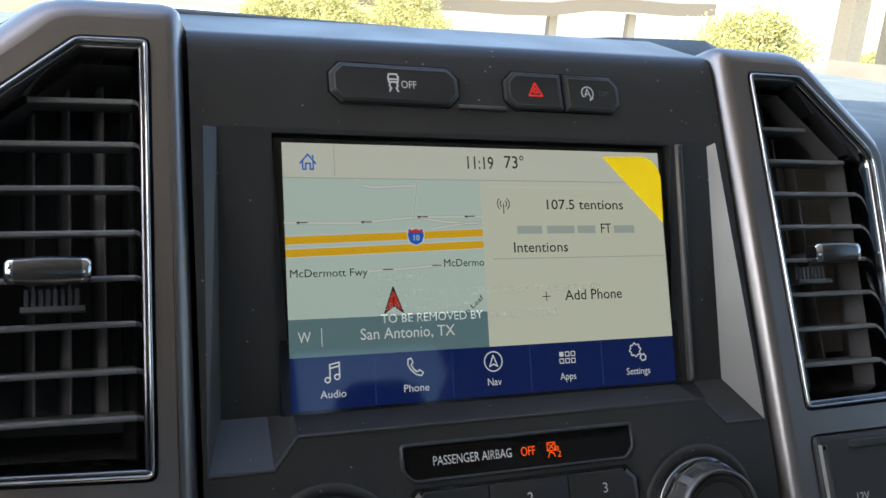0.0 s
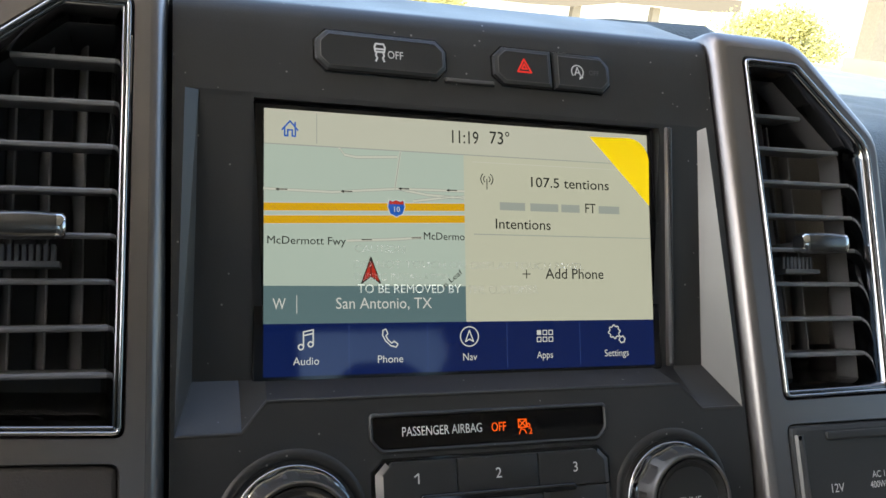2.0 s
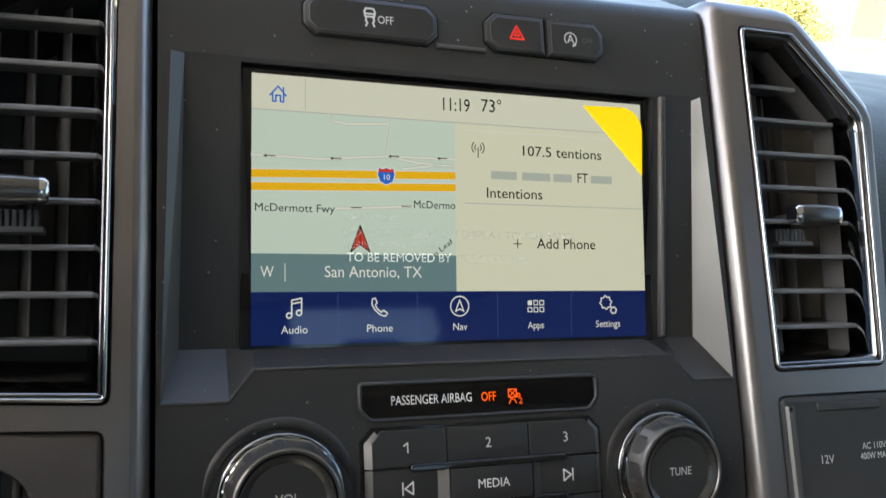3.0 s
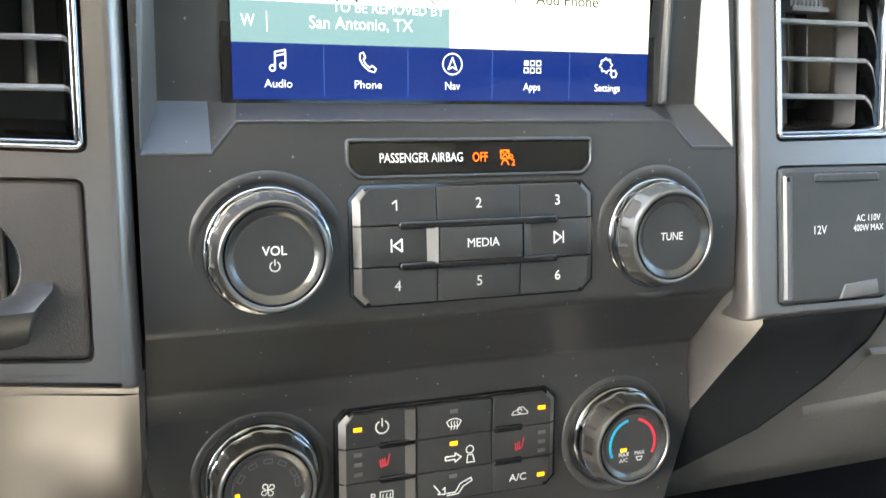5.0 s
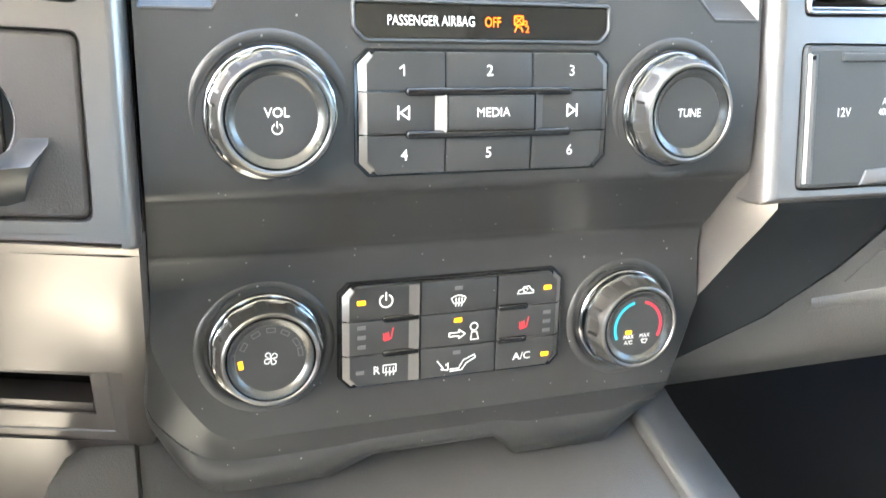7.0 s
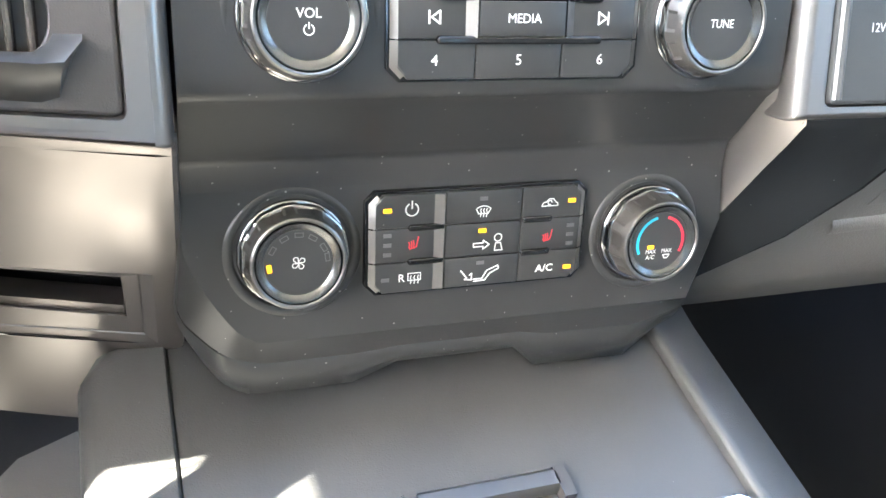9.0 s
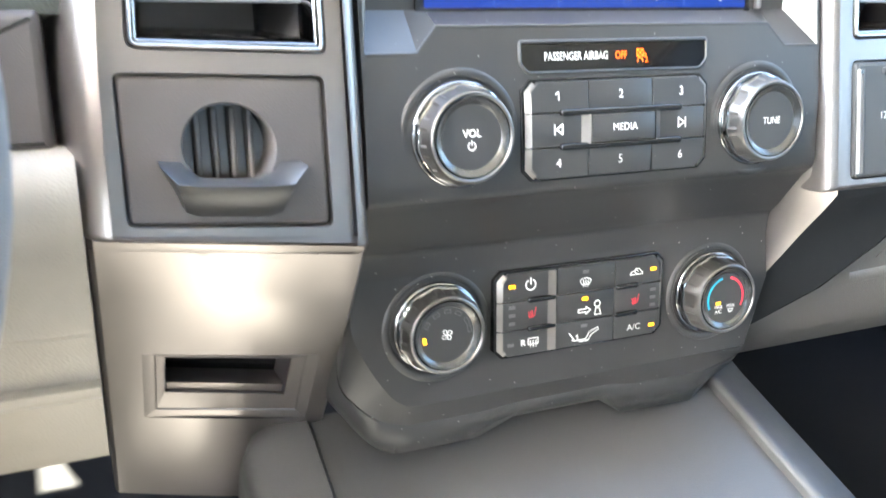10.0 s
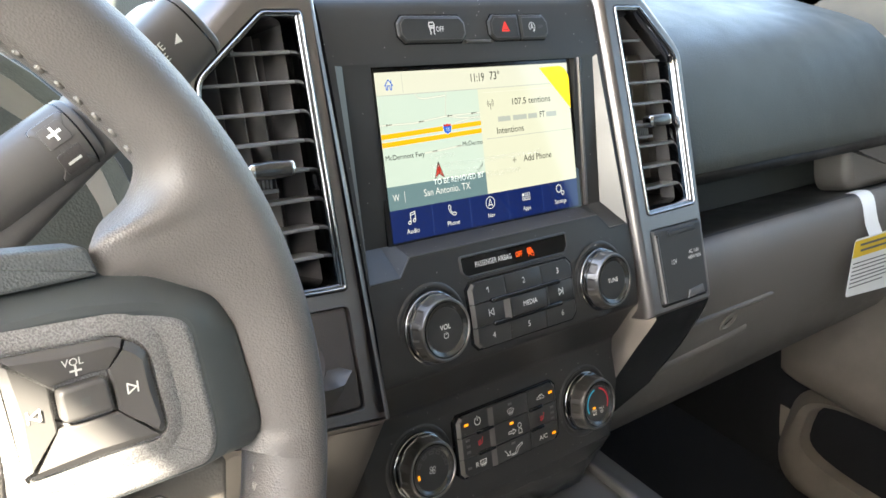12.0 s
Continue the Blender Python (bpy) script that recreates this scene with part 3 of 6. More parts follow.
# ---- centre fascia ----
def fascia():
    root = thing("centre_fascia", (0, -80, 0), "matte black plastic centre fascia with dust specks", "dash panel")
    bm = bmesh.new()
    L, R = -121.5, 121.5

    def row(pts):
        return [G(*p) for p in pts]
    # top roll and the band above the display
    crown = [(122, -47), (108, -22), (102.5, -11.5), (100.4, -7.6), (99.2, -5.4), (97.6, -3.4), (95.2, -1.8), (91, -0.3), (84, 0.9), (57, 4)]
    loft([row([(u, v + 0.02 * u * (v > 90), w) for u in (L, R)]) for v, w in crown], bm, closed=False)

    def f(u, v):
        return G(u, v, front(v))
    hole = [(-117, 57), (117, 57), (120, -71), (99, -71), (88, -60), (-88, -60), (-97, -71), (-120, -71)]
    for quad in (((L, 57), (-117, 57), (-120, -71), (L, -71)), ((117, 57), (R, 57), (R, -71), (120, -71)), ((-97, -71), (-88, -60), (88, -60), (99, -71))):
        bm.faces.new([bm.verts.new(f(*p)) for p in quad])
    # radio zone, the hollow under it, the climate zone
    rows = [(-71, front(-71)), (-100, 19.9), (-124, 20.5), (-130.5, 20.4), (-133, 19.6), (-134.6, 17.6), (-138, 13.5), (-157, -2.4), (-159.6, -5.0), (-161.6, -7.0), (-164, -8.3), (-174, -9.4)]
    loft([row([(L, v, w), (-60, v, w), (60, v, w), (R, v, w)]) for v, w in rows], bm, closed=False)
    # lower skirt
    fr = [(L, -174, -9.4), (-122.5, -190, -9.9), (-121, -202, -10.2), (-114, -217.5, -10.7), (-104, -233, -11.1), (-97, -239, -11.3), (-90, -241, -11.4), (-56, -241, -11.4), (-37, -241, -11.4), (32, -241, -11.4), (43, -241, -11.4), (89, -241, -11.4), (113, -241, -11.4), (125, -200, -10.2), (R, -174, -9.4)]
    soft = [(-122, -174.3, -10.5), (-123.6, -190.4, -11.4), (-122.4, -203, -11.8), (-115.2, -218.6, -12), (-105, -234.4, -12.2), (-97.6, -240.6, -12.2), (-90, -242.8, -12.2), (-56, -243.2, -12.2), (-37, -243.2, -12.2), (32, -243.2, -12.2), (43, -243.2, -12.2), (89, -243.2, -12.2), (114.5, -242, -12.4), (126, -200.5, -11.8), (122.2, -174.3, -10.5)]
    mid = [(-123.2, -176, -30), (-124.6, -206, -27), (-125.4, -228, -24), (-117, -240.5, -21.5), (-106.5, -249.5, -19.6), (-97, -252.8, -18.6), (-88, -254, -18), (-51, -254, -18), (-31, -252, -17), (27, -252, -17), (41, -255, -18), (89, -256, -18.5), (117, -250, -20), (128, -203, -22), (124, -175, -20)]
    fade = lambda u: max(0.1, min(1.0, (-72 - u) / 26))     # the seam dies out past the corner
    groove = [(u * (1 - 0.015 * fade(u)), v + 1.2 * fade(u), w - 2.6 * fade(u)) for u, v, w in mid]
    step = [(u, v - 1.3 * fade(u), w - 0.7 * fade(u)) for u, v, w in mid]
    low = [(-123.5, -178, -60), (-125, -215, -56), (-125.5, -243, -50), (-118, -256, -38), (-109, -266, -29), (-100, -271, -26), (-90, -272, -25), (-51, -272, -25), (-31, -262.4, -22), (27, -262.6, -22), (41, -276, -27), (91, -277.5, -28), (119, -262, -34), (129, -206, -50), (124, -178, -60)]
    belly = [((a[0] + b[0]) / 2 - 0.6, (a[1] + b[1]) / 2 - 1.0, (a[2] + b[2]) / 2 + 1.4) for a, b in zip(step, low)]
    under = [(u, v - 4, -95) for u, v, w in low]

    def rounded(pts, last=7):
        """The turned corner as a smooth run of points, the straight rest as it is."""
        out = []
        for i in range(last):
            a, b, c, d = (Vector(pts[max(0, min(last, i + k))]) for k in (-1, 0, 1, 2))
            for q in (0, 0.25, 0.5, 0.75):
                out.append(tuple(0.5 * (2 * b + (c - a) * q + (2 * a - 5 * b + 4 * c - d) * q * q + (3 * b - a - 3 * c + d) * q ** 3)))
        return out + pts[last:]
    bm.faces.new([bm.verts.new(G(*p)) for p in rounded(fr)])
    loft([row(rounded(ring)) for ring in (fr, soft, mid, groove, step, belly, low, under)], bm, closed=False)
    # side walls
    for s in (L, R):
        pts = [(s, v + 0.02 * s * (v > 90), w) for v, w in crown[1:] + rows]
        loft([row(pts), row([(p[0], p[1], -60) for p in pts])], bm, closed=False)
    part("face", bm, M_BLACK, root, sharp=0.95, flat=9000)
    # recess round the display
    bm = bmesh.new()
    fl = [(-112, 55), (112, 55), (113, -53), (97, -53), (86, -53), (-86, -53), (-96, -53), (-113, -53)]
    floor_w = lambda u, v: -1.6 + (v + 53) * 0.05
    hv = [f(*p) for p in hole]
    fv = [G(u, v, floor_w(u, v)) for u, v in fl]
    for i in (0, 2, 3, 4, 5, 6):
        j = (i + 1) % 8
        bm.faces.new([bm.verts.new(p) for p in (hv[i], hv[j], fv[j], fv[i])])
    seat = box(-91.6, 91.6, -54.4, 56.0)
    fl[0], fl[1] = (-112, 56.9), (112, 56.9)
    fv = [G(u, v, floor_w(u, v)) for u, v in fl]
    sheet([ccw(fl), seat], floor_w, bm)
    loft([[G(u, v, floor_w(u, v)) for u, v in seat], [G(u, v, floor_w(u, v) - 9) for u, v in seat]], bm)
    part("recess", bm, M_BLACK, root, sharp=0.3)
    crease = [G(u, v, front(v) - 0.75) for u, v in ((-119, -71.2), (-97, -71.2), (-88, -60.2), (-30, -60.2), (30, -60.2), (88, -60.2), (99, -71.2), (119, -71.2))]
    part("ledge_edge", tube(crease, 0.0010, 10), M_BLACK, root, sharp=1.2)
    # both wedges take the darkened silver that imitates a weak reflection
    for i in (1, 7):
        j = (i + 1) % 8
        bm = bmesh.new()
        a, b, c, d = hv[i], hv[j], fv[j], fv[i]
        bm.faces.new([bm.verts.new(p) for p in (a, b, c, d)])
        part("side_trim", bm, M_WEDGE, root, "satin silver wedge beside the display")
    return root


fascia()


VENT_HOLE = {-1: [(135, 89), (161, 89), (205, 53), (211, -69.5), (136, -70.5)], 1: [(138, 93), (170.5, 93), (210, 53), (203, -68), (138, -69)]}


def dash_columns(s):
    """The painted column that holds a vent and the pocket or outlet below it."""
    root = thing("vent_column", (s * 175, 0, 0), "satin graphite-painted dash column framing the air vent", "dash trim", "dash columns")

    def m(poly):
        return ccw([(s * u, v) for u, v in poly])
    if s < 0:
        BENT.add(root)
        fr = [(129.5, -146), (222, -145), (221, -82), (220, -60), (213, 54), (166, 96), (129.5, 96)]
        out = [(123, -148), (237, -147), (236, -82), (235, -58), (228, 62), (172, 108), (123, 106)]
        drop = [9, 30, 30, 30, 26, 16, 11]
    else:
        fr = [(129.5, -142.5), (202.5, -142.5), (206, -82), (207, -60), (213.5, 54), (172, 97.5), (129.5, 97.5)]
        out = [(123, -146.5), (206.5, -146.5), (210, -82), (212, -58), (220, 60), (176, 108), (123, 107)]
        drop = [9, 9, 12, 14, 14, 13, 11]
    vent = fillet(VENT_HOLE[s], [4, 3, 8, 5, 4])
    pocket = fillet(box(137.5, 216.5, -139.5, -78.5) if s < 0 else [(138, -140), (200, -140), (204, -79), (138, -79)], 4)
    frf, outf = fillet(fr, [1, 3, 3, 3, 6, 6, 3], 3), fillet(out, [2, 6, 5, 5, 12, 12, 7], 3)
    bm = sheet([m(frf), m(vent), m(pocket)], col)
    # rounded shoulder and the sides
    drops = [d for d in drop for _ in range(4)]
    rings = [[G(s * (a[0] + (b[0] - a[0]) * t), a[1] + (b[1] - a[1]) * t, col(*a) + (col(*b) - col(*a)) * t - d * (1 - math.sqrt(1 - t * t))) for a, b, d in zip(frf, outf, drops)] for t in (0, 0.25, 0.5, 0.7, 0.86, 0.96, 1.0)]
    rings.append([G(s * (u if u < 125 else u + 4), v + (6 if v > 90 else 0), -110 if v > -100 else -60) for u, v in outf])
    loft(rings, bm)
    for hole, depth in ((vent, 14), (pocket, 9)):
        hh = m(hole)
        loft([[G(u, v, col(u, v)) for u, v in hh], [G(u, v, col(u, v) - 1.2) for u, v in inset(hh, 0.6)], [G(u, v, col(u, v) - depth) for u, v in inset(hh, 0.6)]], bm)
    part("upper_frame", bm, M_SILVER, root, sharp=0.9, flat=0.01)

    def w_low(u, v):
        d = -152 - v
        return 20 - 0.73 * d - 0.0004 * d * d + 2.4 * math.cos((u + 177) / 52 * 1.5) * min(1.0, d / 24)
    if s < 0:
        us = [-229, -226, -223, -218.5, -214, -206, -198, -190, -182, -174, -165, -156, -147, -138.5, -134, -130, -127, -124.5]
        vs = [-152 - 4 * k for k in range(16)] + [-220, -230, -240, -250, -257, -262, -270, -278, -287, -296, -304, -312, -330, -346]
        bm = bmesh.new()
        for u0, u1 in zip(us, us[1:]):
            for v0, v1 in zip(vs, vs[1:]):
                if u0 >= -215 and u1 <= -133.9 and v0 <= -211 and v1 >= -262.1:
                    continue
                bm.faces.new([bm.verts.new(G(u, v, w_low(u, v))) for u, v in ((u0, v0), (u1, v0), (u1, v1), (u0, v1))])
        for side, u in ((0, -124.5), (1, -229)):
            sg = 1 if side == 0 else -1
            loft([[G(u, v, w_low(u, v)), G(u + sg * 1.6, v, w_low(u, v) - 1.6), G(u + sg * 2.4, v, w_low(u, v) - 6), G(u + sg * 2.4, v, w_low(u, v) - 70)] for v in vs], bm, closed=False)
        top = [(-143.5, 24.7), (-146.5, 24.6), (-149.5, 22.6), (-152, 20.0)]
        loft([[G(s * 122.1, v, w - 7), G(s * 123, v, w - 1.8), G(s * 124.5, v, w), G(s * 165, v, w), G(s * 190, v, w), G(s * 223, v, w), G(s * 229, v, w), G(s * 231.4, v, w - 6)] for v, w in top], bm, closed=False)
        hh = [(-214, -262), (-134, -262), (-134, -212), (-214, -212)]
        mouth = [(-208.5, -256.5), (-139, -256.5), (-139, -213.4), (-208.5, -213.4)]
        slot = [(-204, -243), (-146, -244.5), (-146, -217), (-204, -216.2)]
        loft([[G(u, v, w_low(u, v) - d) for u, v in ring] for ring, d in ((hh, 0), (inset(hh, 0.7), 0.4), (mouth, 2.2), (inset(mouth, 0.7), 3.0), (slot, 4.4), (inset(slot, 0.5), 5.6), (inset(slot, 0.5), 34))], bm)
        part("lower_panel", bm, M_SILVER, root, "satin graphite lower panel with a slot", sharp=0.22)
        part("slot_lining", patch(inset(slot, 0.3), lambda u, v: w_low(u, v) - 30), M_GLOSS, root, "black slot lining")
        bm = slab([(-203, -242.5), (-147, -244), (-147, -237.5), (-203, -236)], lambda u, v: w_low(u, v) - 6.5, lambda u, v: w_low(u, v) - 28, 0.8)
        part("slot_tray", bm, M_SILVER, root)
    else:
        edge = ((130.6, -143, 28.5, 206, -143, 26), (130.8, -147, 27.5, 208, -147, 25), (131.2, -152, 23, 210, -153, 21), (131.6, -164, 12.4, 211, -166, 12), (130.2, -184, -2.8, 194, -186, 4), (126.5, -210, -20, 164, -212, -8), (124, -240, -44, 136, -240, -34), (124, -262, -62, 130, -262, -60), (124, -300, -95, 127, -300, -95))
        inn, rim = [Vector(G(*e[:3])) for e in edge], [Vector(G(*e[3:])) for e in edge]
        bm = loft([[a, a.lerp(b, 0.3), a.lerp(b, 0.75), a.lerp(b, 0.97), b + Vector((0, 0.002, 0))] for a, b in zip(inn, rim)], closed=False)
        for line in (inn, rim):
            loft([[p, Vector((p.x, 0.1, p.z))] for p in line], bm, closed=False)
        part("lower_panel", bm, M_UNDER, root, "black undercut panel", sharp=0.7, flat=60)
        rows = []
        for inner, outer in (((122.4, -126, 19), (129.6, -126, 27.6)), ((122.4, -138, 17), (130.6, -139, 28.8)), ((122.4, -147, 8), (131.6, -147.5, 28.6)), ((122.8, -156, 0), (131.4, -158, 20)), ((123.4, -166, -7), (130.4, -172, 8)), ((123.8, -184, -10), (128.2, -188, -4)), ((124.2, -202, -14), (125.4, -203, -15.5))):
            a, b = Vector(G(*inner)), Vector(G(*outer))
            rows.append([a + Vector((-0.003, 0.045, 0)), a + Vector((-0.001, 0.006, 0)), a, a.lerp(b, 0.5) + Vector((0, -0.0004, 0)), b, b + Vector((0.003, 0.004, 0))])
        part("trim_tip", loft(rows, closed=False), M_SILVER, root, "bright satin edge tapering to a point", sharp=0.6)
    return root


dash_columns(-1)
dash_columns(1)


def air_vent(s):
    root = thing("air_vent", (s * 172, 10, 0), "black louvred air vent with a chrome surround", "air vent", "dash air vents")

    def m(poly):
        return ccw([(s * u, v) for u, v in poly])
    if s < 0:
        BENT.add(root)
    o = inset(m(fillet(VENT_HOLE[s], [4, 3, 8, 5, 4])), 0.9)
    ring = lambda ins, dw: [G(u, v, col(u, v) + dw) for u, v in inset(o, ins)]
    part("bezel", loft([ring(0.4, -4), ring(0.2, 0.6), ring(0.6, 1.4), ring(1.3, 1.5), ring(1.8, 0.8), ring(1.9, -0.4)]), M_BEZELCHROME, root, "polished chrome surround", sharp=1.2)
    part("inner_bezel", loft([ring(1.9, -0.6), ring(2.4, -0.4), ring(3.0, -0.6), ring(3.6, -1.6), ring(5.0, -6), ring(5.8, -10), ring(6.0, -14)]), M_BLACKCHROME, root, "smoked chrome inner rim", sharp=0.8)
    side = 0 if s < 0 else 26       # the duct opens towards the door behind its mouth
    deep = lambda ins, dw: [G(u + side, v, col(u, v) + dw) for u, v in inset(o, ins)]
    part("housing", loft([ring(5.8, -10), ring(6.2, -27), deep(6.4, -30), deep(8, -60), deep(9, -95)], cap=False), M_VENT, root)
    part("housing_back", patch([(u + side, v) for u, v in inset(o, 8.5)], lambda u, v: col(u, v) - 92), M_VENT, root)
    if s > 0:
        # plate is added; its pale colour imitates sun patches deep in the duct
        part("duct_flap", slab(fillet(box(187, 228, -46, 58), 2), lambda u, v: -30 - v * 0.05, lambda u, v: -33 - v * 0.05, 0.6), M_DOOR, root, "pale flap inside the duct")
    slat_v = [66.5 - 16.55 * k for k in range(8)]
    for v in slat_v:
        ui = 140.5
        uo = (206.5 if s < 0 else 201 + (v + 68) * 0.05) if v < 46 else 206.5 - (v - 46) * 1.28 - 3
        w = col(s, v) - 9
        prof = [(w, v + 0.2), (w - 0.6, v + 1.0), (w - 9, v + 1.6), (w - 18, v + 1.7), (w - 18, v + 0.5), (w - 9, v - 0.1), (w - 0.5, v - 1.1), (w, v - 0.7)]
        bm = extrude_profile(prof, s * ui, s * uo)
        part("slat", bm, M_SLAT, root)
    blade = [(0.35, 4.2), (1.0, 2.6), (1.55, -1.5), (1.6, -5), (1.2, -11), (0.5, -18)]
    for k in range(6 if s < 0 else 5):
        u = 140.5 + 12.4 * k if s < 0 else 143 + 11.6 * k
        top = 78 if u < 165 else 78 - (u - 165) * 0.9
        outline = blade + [(-x, w) for x, w in reversed(blade)]
        bm = loft([[G(x * q, v, w) for x, w in outline] for v, q in ((-49, 0.8), (-48.4, 1.0), (top, 1.0), (top + 0.6, 0.8))], cap=True)
        rot = Matrix.Rotation(radians(14 if s < 0 else -22), 3, "Z")
        base = G(s * u, 0, -22)
        for p in bm.verts:
            lean = 0.08 * (p.co.z * 1000)
            p.co = rot @ p.co + base + Vector((0, -(-lean) * 0.001, 0))
        part("vane", bm, M_VANE, root)
    # thumb tab on the fifth slat
    kv, ku = slat_v[4] + 2.5, 170 if s < 0 else 173
    w = col(s, kv) - 2
    rings = []
    for x, sy, sw in ((-13.5, 3.4, 3.6), (-12.2, 4.4, 4.6), (-6, 4.9, 5.4), (0, 5.1, 5.7), (6, 4.9, 5.4), (12.2, 4.4, 4.6), (13.5, 3.4, 3.6)):
        rings.append([G(s * ku + x, kv + sy * math.copysign(abs(math.sin(a)) ** 0.6, math.sin(a)), w + sw * math.copysign(abs(math.cos(a)) ** 0.6, math.cos(a)))
                      for a in [2 * math.pi * i / 20 for i in range(20)]])
    tab = part("thumb_tab", loft(rings[1:-1], cap=True), M_KNOBRING, root, "satin metal thumb tab")
    for a, b in ((rings[0], rings[1]), (rings[-2], rings[-1])):
        end = [p + (p - sum(b, Vector()) / 20) * 0.04 for p in b] if a is rings[0] else [p + (p - sum(a, Vector()) / 20) * 0.04 for p in a]
        tip = a if a is rings[0] else b
        dx = Vector((0.0022 if a is rings[0] else -0.0022, 0, 0))
        part("tab_cap", loft([tip, end, [p + dx for p in end]], cap=True), M_CHROME, tab, "chrome end cap", sharp=1.0)
    part("tab_arm", slab(box(s * ku - 7, s * ku + 7, kv - 1.5, kv + 1.5), w - 4, w - 34, 0.5), M_VENT, root)
    comb = part("gear_comb", slab(box(s * ku - 10, s * ku + 11, kv - 13.4, kv - 11.2), w - 13, w - 25, 0.3), M_SLAT, root, "toothed link behind the slats")
    for k in range(8):
        part("tooth", slab(box(s * ku - 9 + k * 2.4, s * ku - 7.6 + k * 2.4, kv - 11, kv - 5), w - 16, w - 24, 0.2), M_SLAT, comb)
    return root


air_vent(-1)
air_vent(1)

# ---- display ----
def display():
    root = thing("touchscreen", (0, 0, 0), "lit touchscreen showing a map, radio and menu bar", "touchscreen")
    part("frame", slab(fillet(box(-91, 91, -54.2, 55.5), 1.5), -0.2, -8, 0.6), M_GLOSS, root, "gloss black display frame")
    part("rail", slab(fillet(box(94.0, 97.4, -53, 55.5), 0.8), lambda u, v: 1.0 + (v + 53) * 0.045, -4, 1.4), M_SILVER, root, "slim upright rail beside the display")

    def z(name, poly, material, w=0.0, label=""):
        return part(name, patch(poly, w), material, root, label)
    z("header", box(-87, 87, 38.4, 52.2), S_HEAD)
    z("card_background", box(-3.6, 87, -32, 38.4), S_CARD)
    z("map", box(-87, -3.6, -17.3, 38.4), S_MAP, 0, "pale green road map")
    z("banner", box(-87, -3.6, -32, -17.3), S_BANNER)
    z("menu_bar", box(-87, 87, -52.2, -32), S_BAR, 0, "deep blue menu bar")
    w = 0.12
    for u in (-53.5, -20.7, 14.7, 49.4):
        z("divider", box(u - 0.15, u + 0.15, -51.5, -32.6), S_BARLINE, w)
    z("divider", box(-87, 87, 38.0, 38.4), S_LINE, w)
    z("divider", box(-66.4, -66.1, 39.2, 51.5), S_LINE, w)
    z("card_edge", box(0.4, 86.6, 35.2, 35.5), S_ROAD, w)
    z("card_edge", box(0.4, 86.6, 4.4, 4.8), S_LINE, w)
    # map drawing
    for v0, v1 in ((8.0, 11.2), (13.0, 16.2)):
        z("highway", [(-87, v0 - 1.3), (-3.6, v0 + 1.2), (-3.6, v1 + 1.2), (-87, v1 - 1.3)], S_HIGHWAY, w)
        part("highway_casing", ribbon([[(-87, v0 - 1.4), (-3.6, v0 + 1.1)], [(-87, v1 - 1.2), (-3.6, v1 + 1.3)]], 0.35, w + 0.05), S_ROAD, root)
    for line in ([(-87, 20.4), (-60, 20.0), (-46, 21.3), (-33, 22.4), (-3.6, 22.6)], [(-33, 22.4), (-20, 20.4), (-3.6, 19.6)], [(-34, 22.4), (-31.5, 37.8)],
                 [(-57, 38), (-55, 35.3), (-50, 34.6), (-33, 35.6)], [(-54, 0.7), (-35, 1.6), (-22.8, 2.6)], [(-26, 17.6), (-12, 19.6), (-3.6, 20.2)]):
        street = part("street", ribbon([line], 0.9, w), S_ROAD, root)
        for side in (0.5, -0.5):
            part("street_casing", ribbon([[(a, b + side) for a, b in line]], 0.2, w + 0.03), S_LINE, street)
    for u, v, a in ((-82, 20.3, 1), (-56, 20.5, 1), (-32, 22.5, 1), (-11, 22.7, 1), (-48, 1.2, 0), (-27, 2.4, 0)):
        bm = ribbon([[(u, v), (u + 4, v + 0.1)]], 0.35, w + 0.06)
        if a:
            patch([(u - 0.6, v), (u + 0.7, v - 0.6), (u + 0.7, v + 0.6)], w + 0.06, bm)
        part("road_arrow", bm, S_DARK, root)
    sh = [(0, -3.6), (2.6, -2.4), (3.5, 0.4), (3.0, 3.0), (1.6, 2.5), (0, 3.1), (-1.6, 2.5), (-3.0, 3.0), (-3.5, 0.4), (-2.6, -2.4)]
    z("route_shield", [(-33.5 + a * 1.12, 14.6 + b * 1.12) for a, b in sh], S_WHITE, w + 0.1)
    z("route_shield", [(-33.5 + a, 14.6 + b) for a, b in sh], S_BLUE, w + 0.14)
    z("route_shield", [(-36.6, 16.0), (-30.4, 16.0), (-30.6, 17.5), (-31.9, 17.0), (-33.5, 17.6), (-35.1, 17.0), (-36.4, 17.5)], S_REDINK, w + 0.18)
    part("route_number", lettering("10", -33.5, 13.8, w + 0.2, 2.3, bold=1), S_WHITE, root)
    bm = patch([(-44.4, -6.3), (-40.9, -15.8), (-44.4, -13.2)], w + 0.1)
    part("position_arrow", patch([(-44.4, -6.3), (-44.4, -13.2), (-47.9, -15.8)], w + 0.1, bm), S_REDINK, root)
    part("position_arrow", ribbon([[(-44.4, -6.0), (-44.4, -13.4), (-40.5, -16.2)], [(-44.4, -13.4), (-48.3, -16.2)], [(-40.5, -16.2), (-44.4, -5.8), (-48.3, -16.2)]], 0.5, w + 0.14), S_DARK, root)

    def words(body, u, v, size, material, width=None, align="CENTER", turn=0.0, ww=w + 0.08, bold=0.0):
        return part("lettering", lettering(body, u, v, ww, size, align, width, turn=turn, bold=bold or (1.2 if material == S_DARK and size > 4 else 0.0)), material, root)
    words("11:19", -3.2, 45.4, 5.6, S_DARK, 12.0)
    words("73\u00b0", 13.2, 46.0, 5.6, S_DARK, 9.2)
    words("McDermott Fwy", -70.3, 0.3, 3.2, S_DARK, 31)
    words("McDermo", -12.9, 3.2, 3.2, S_DARK, 18)
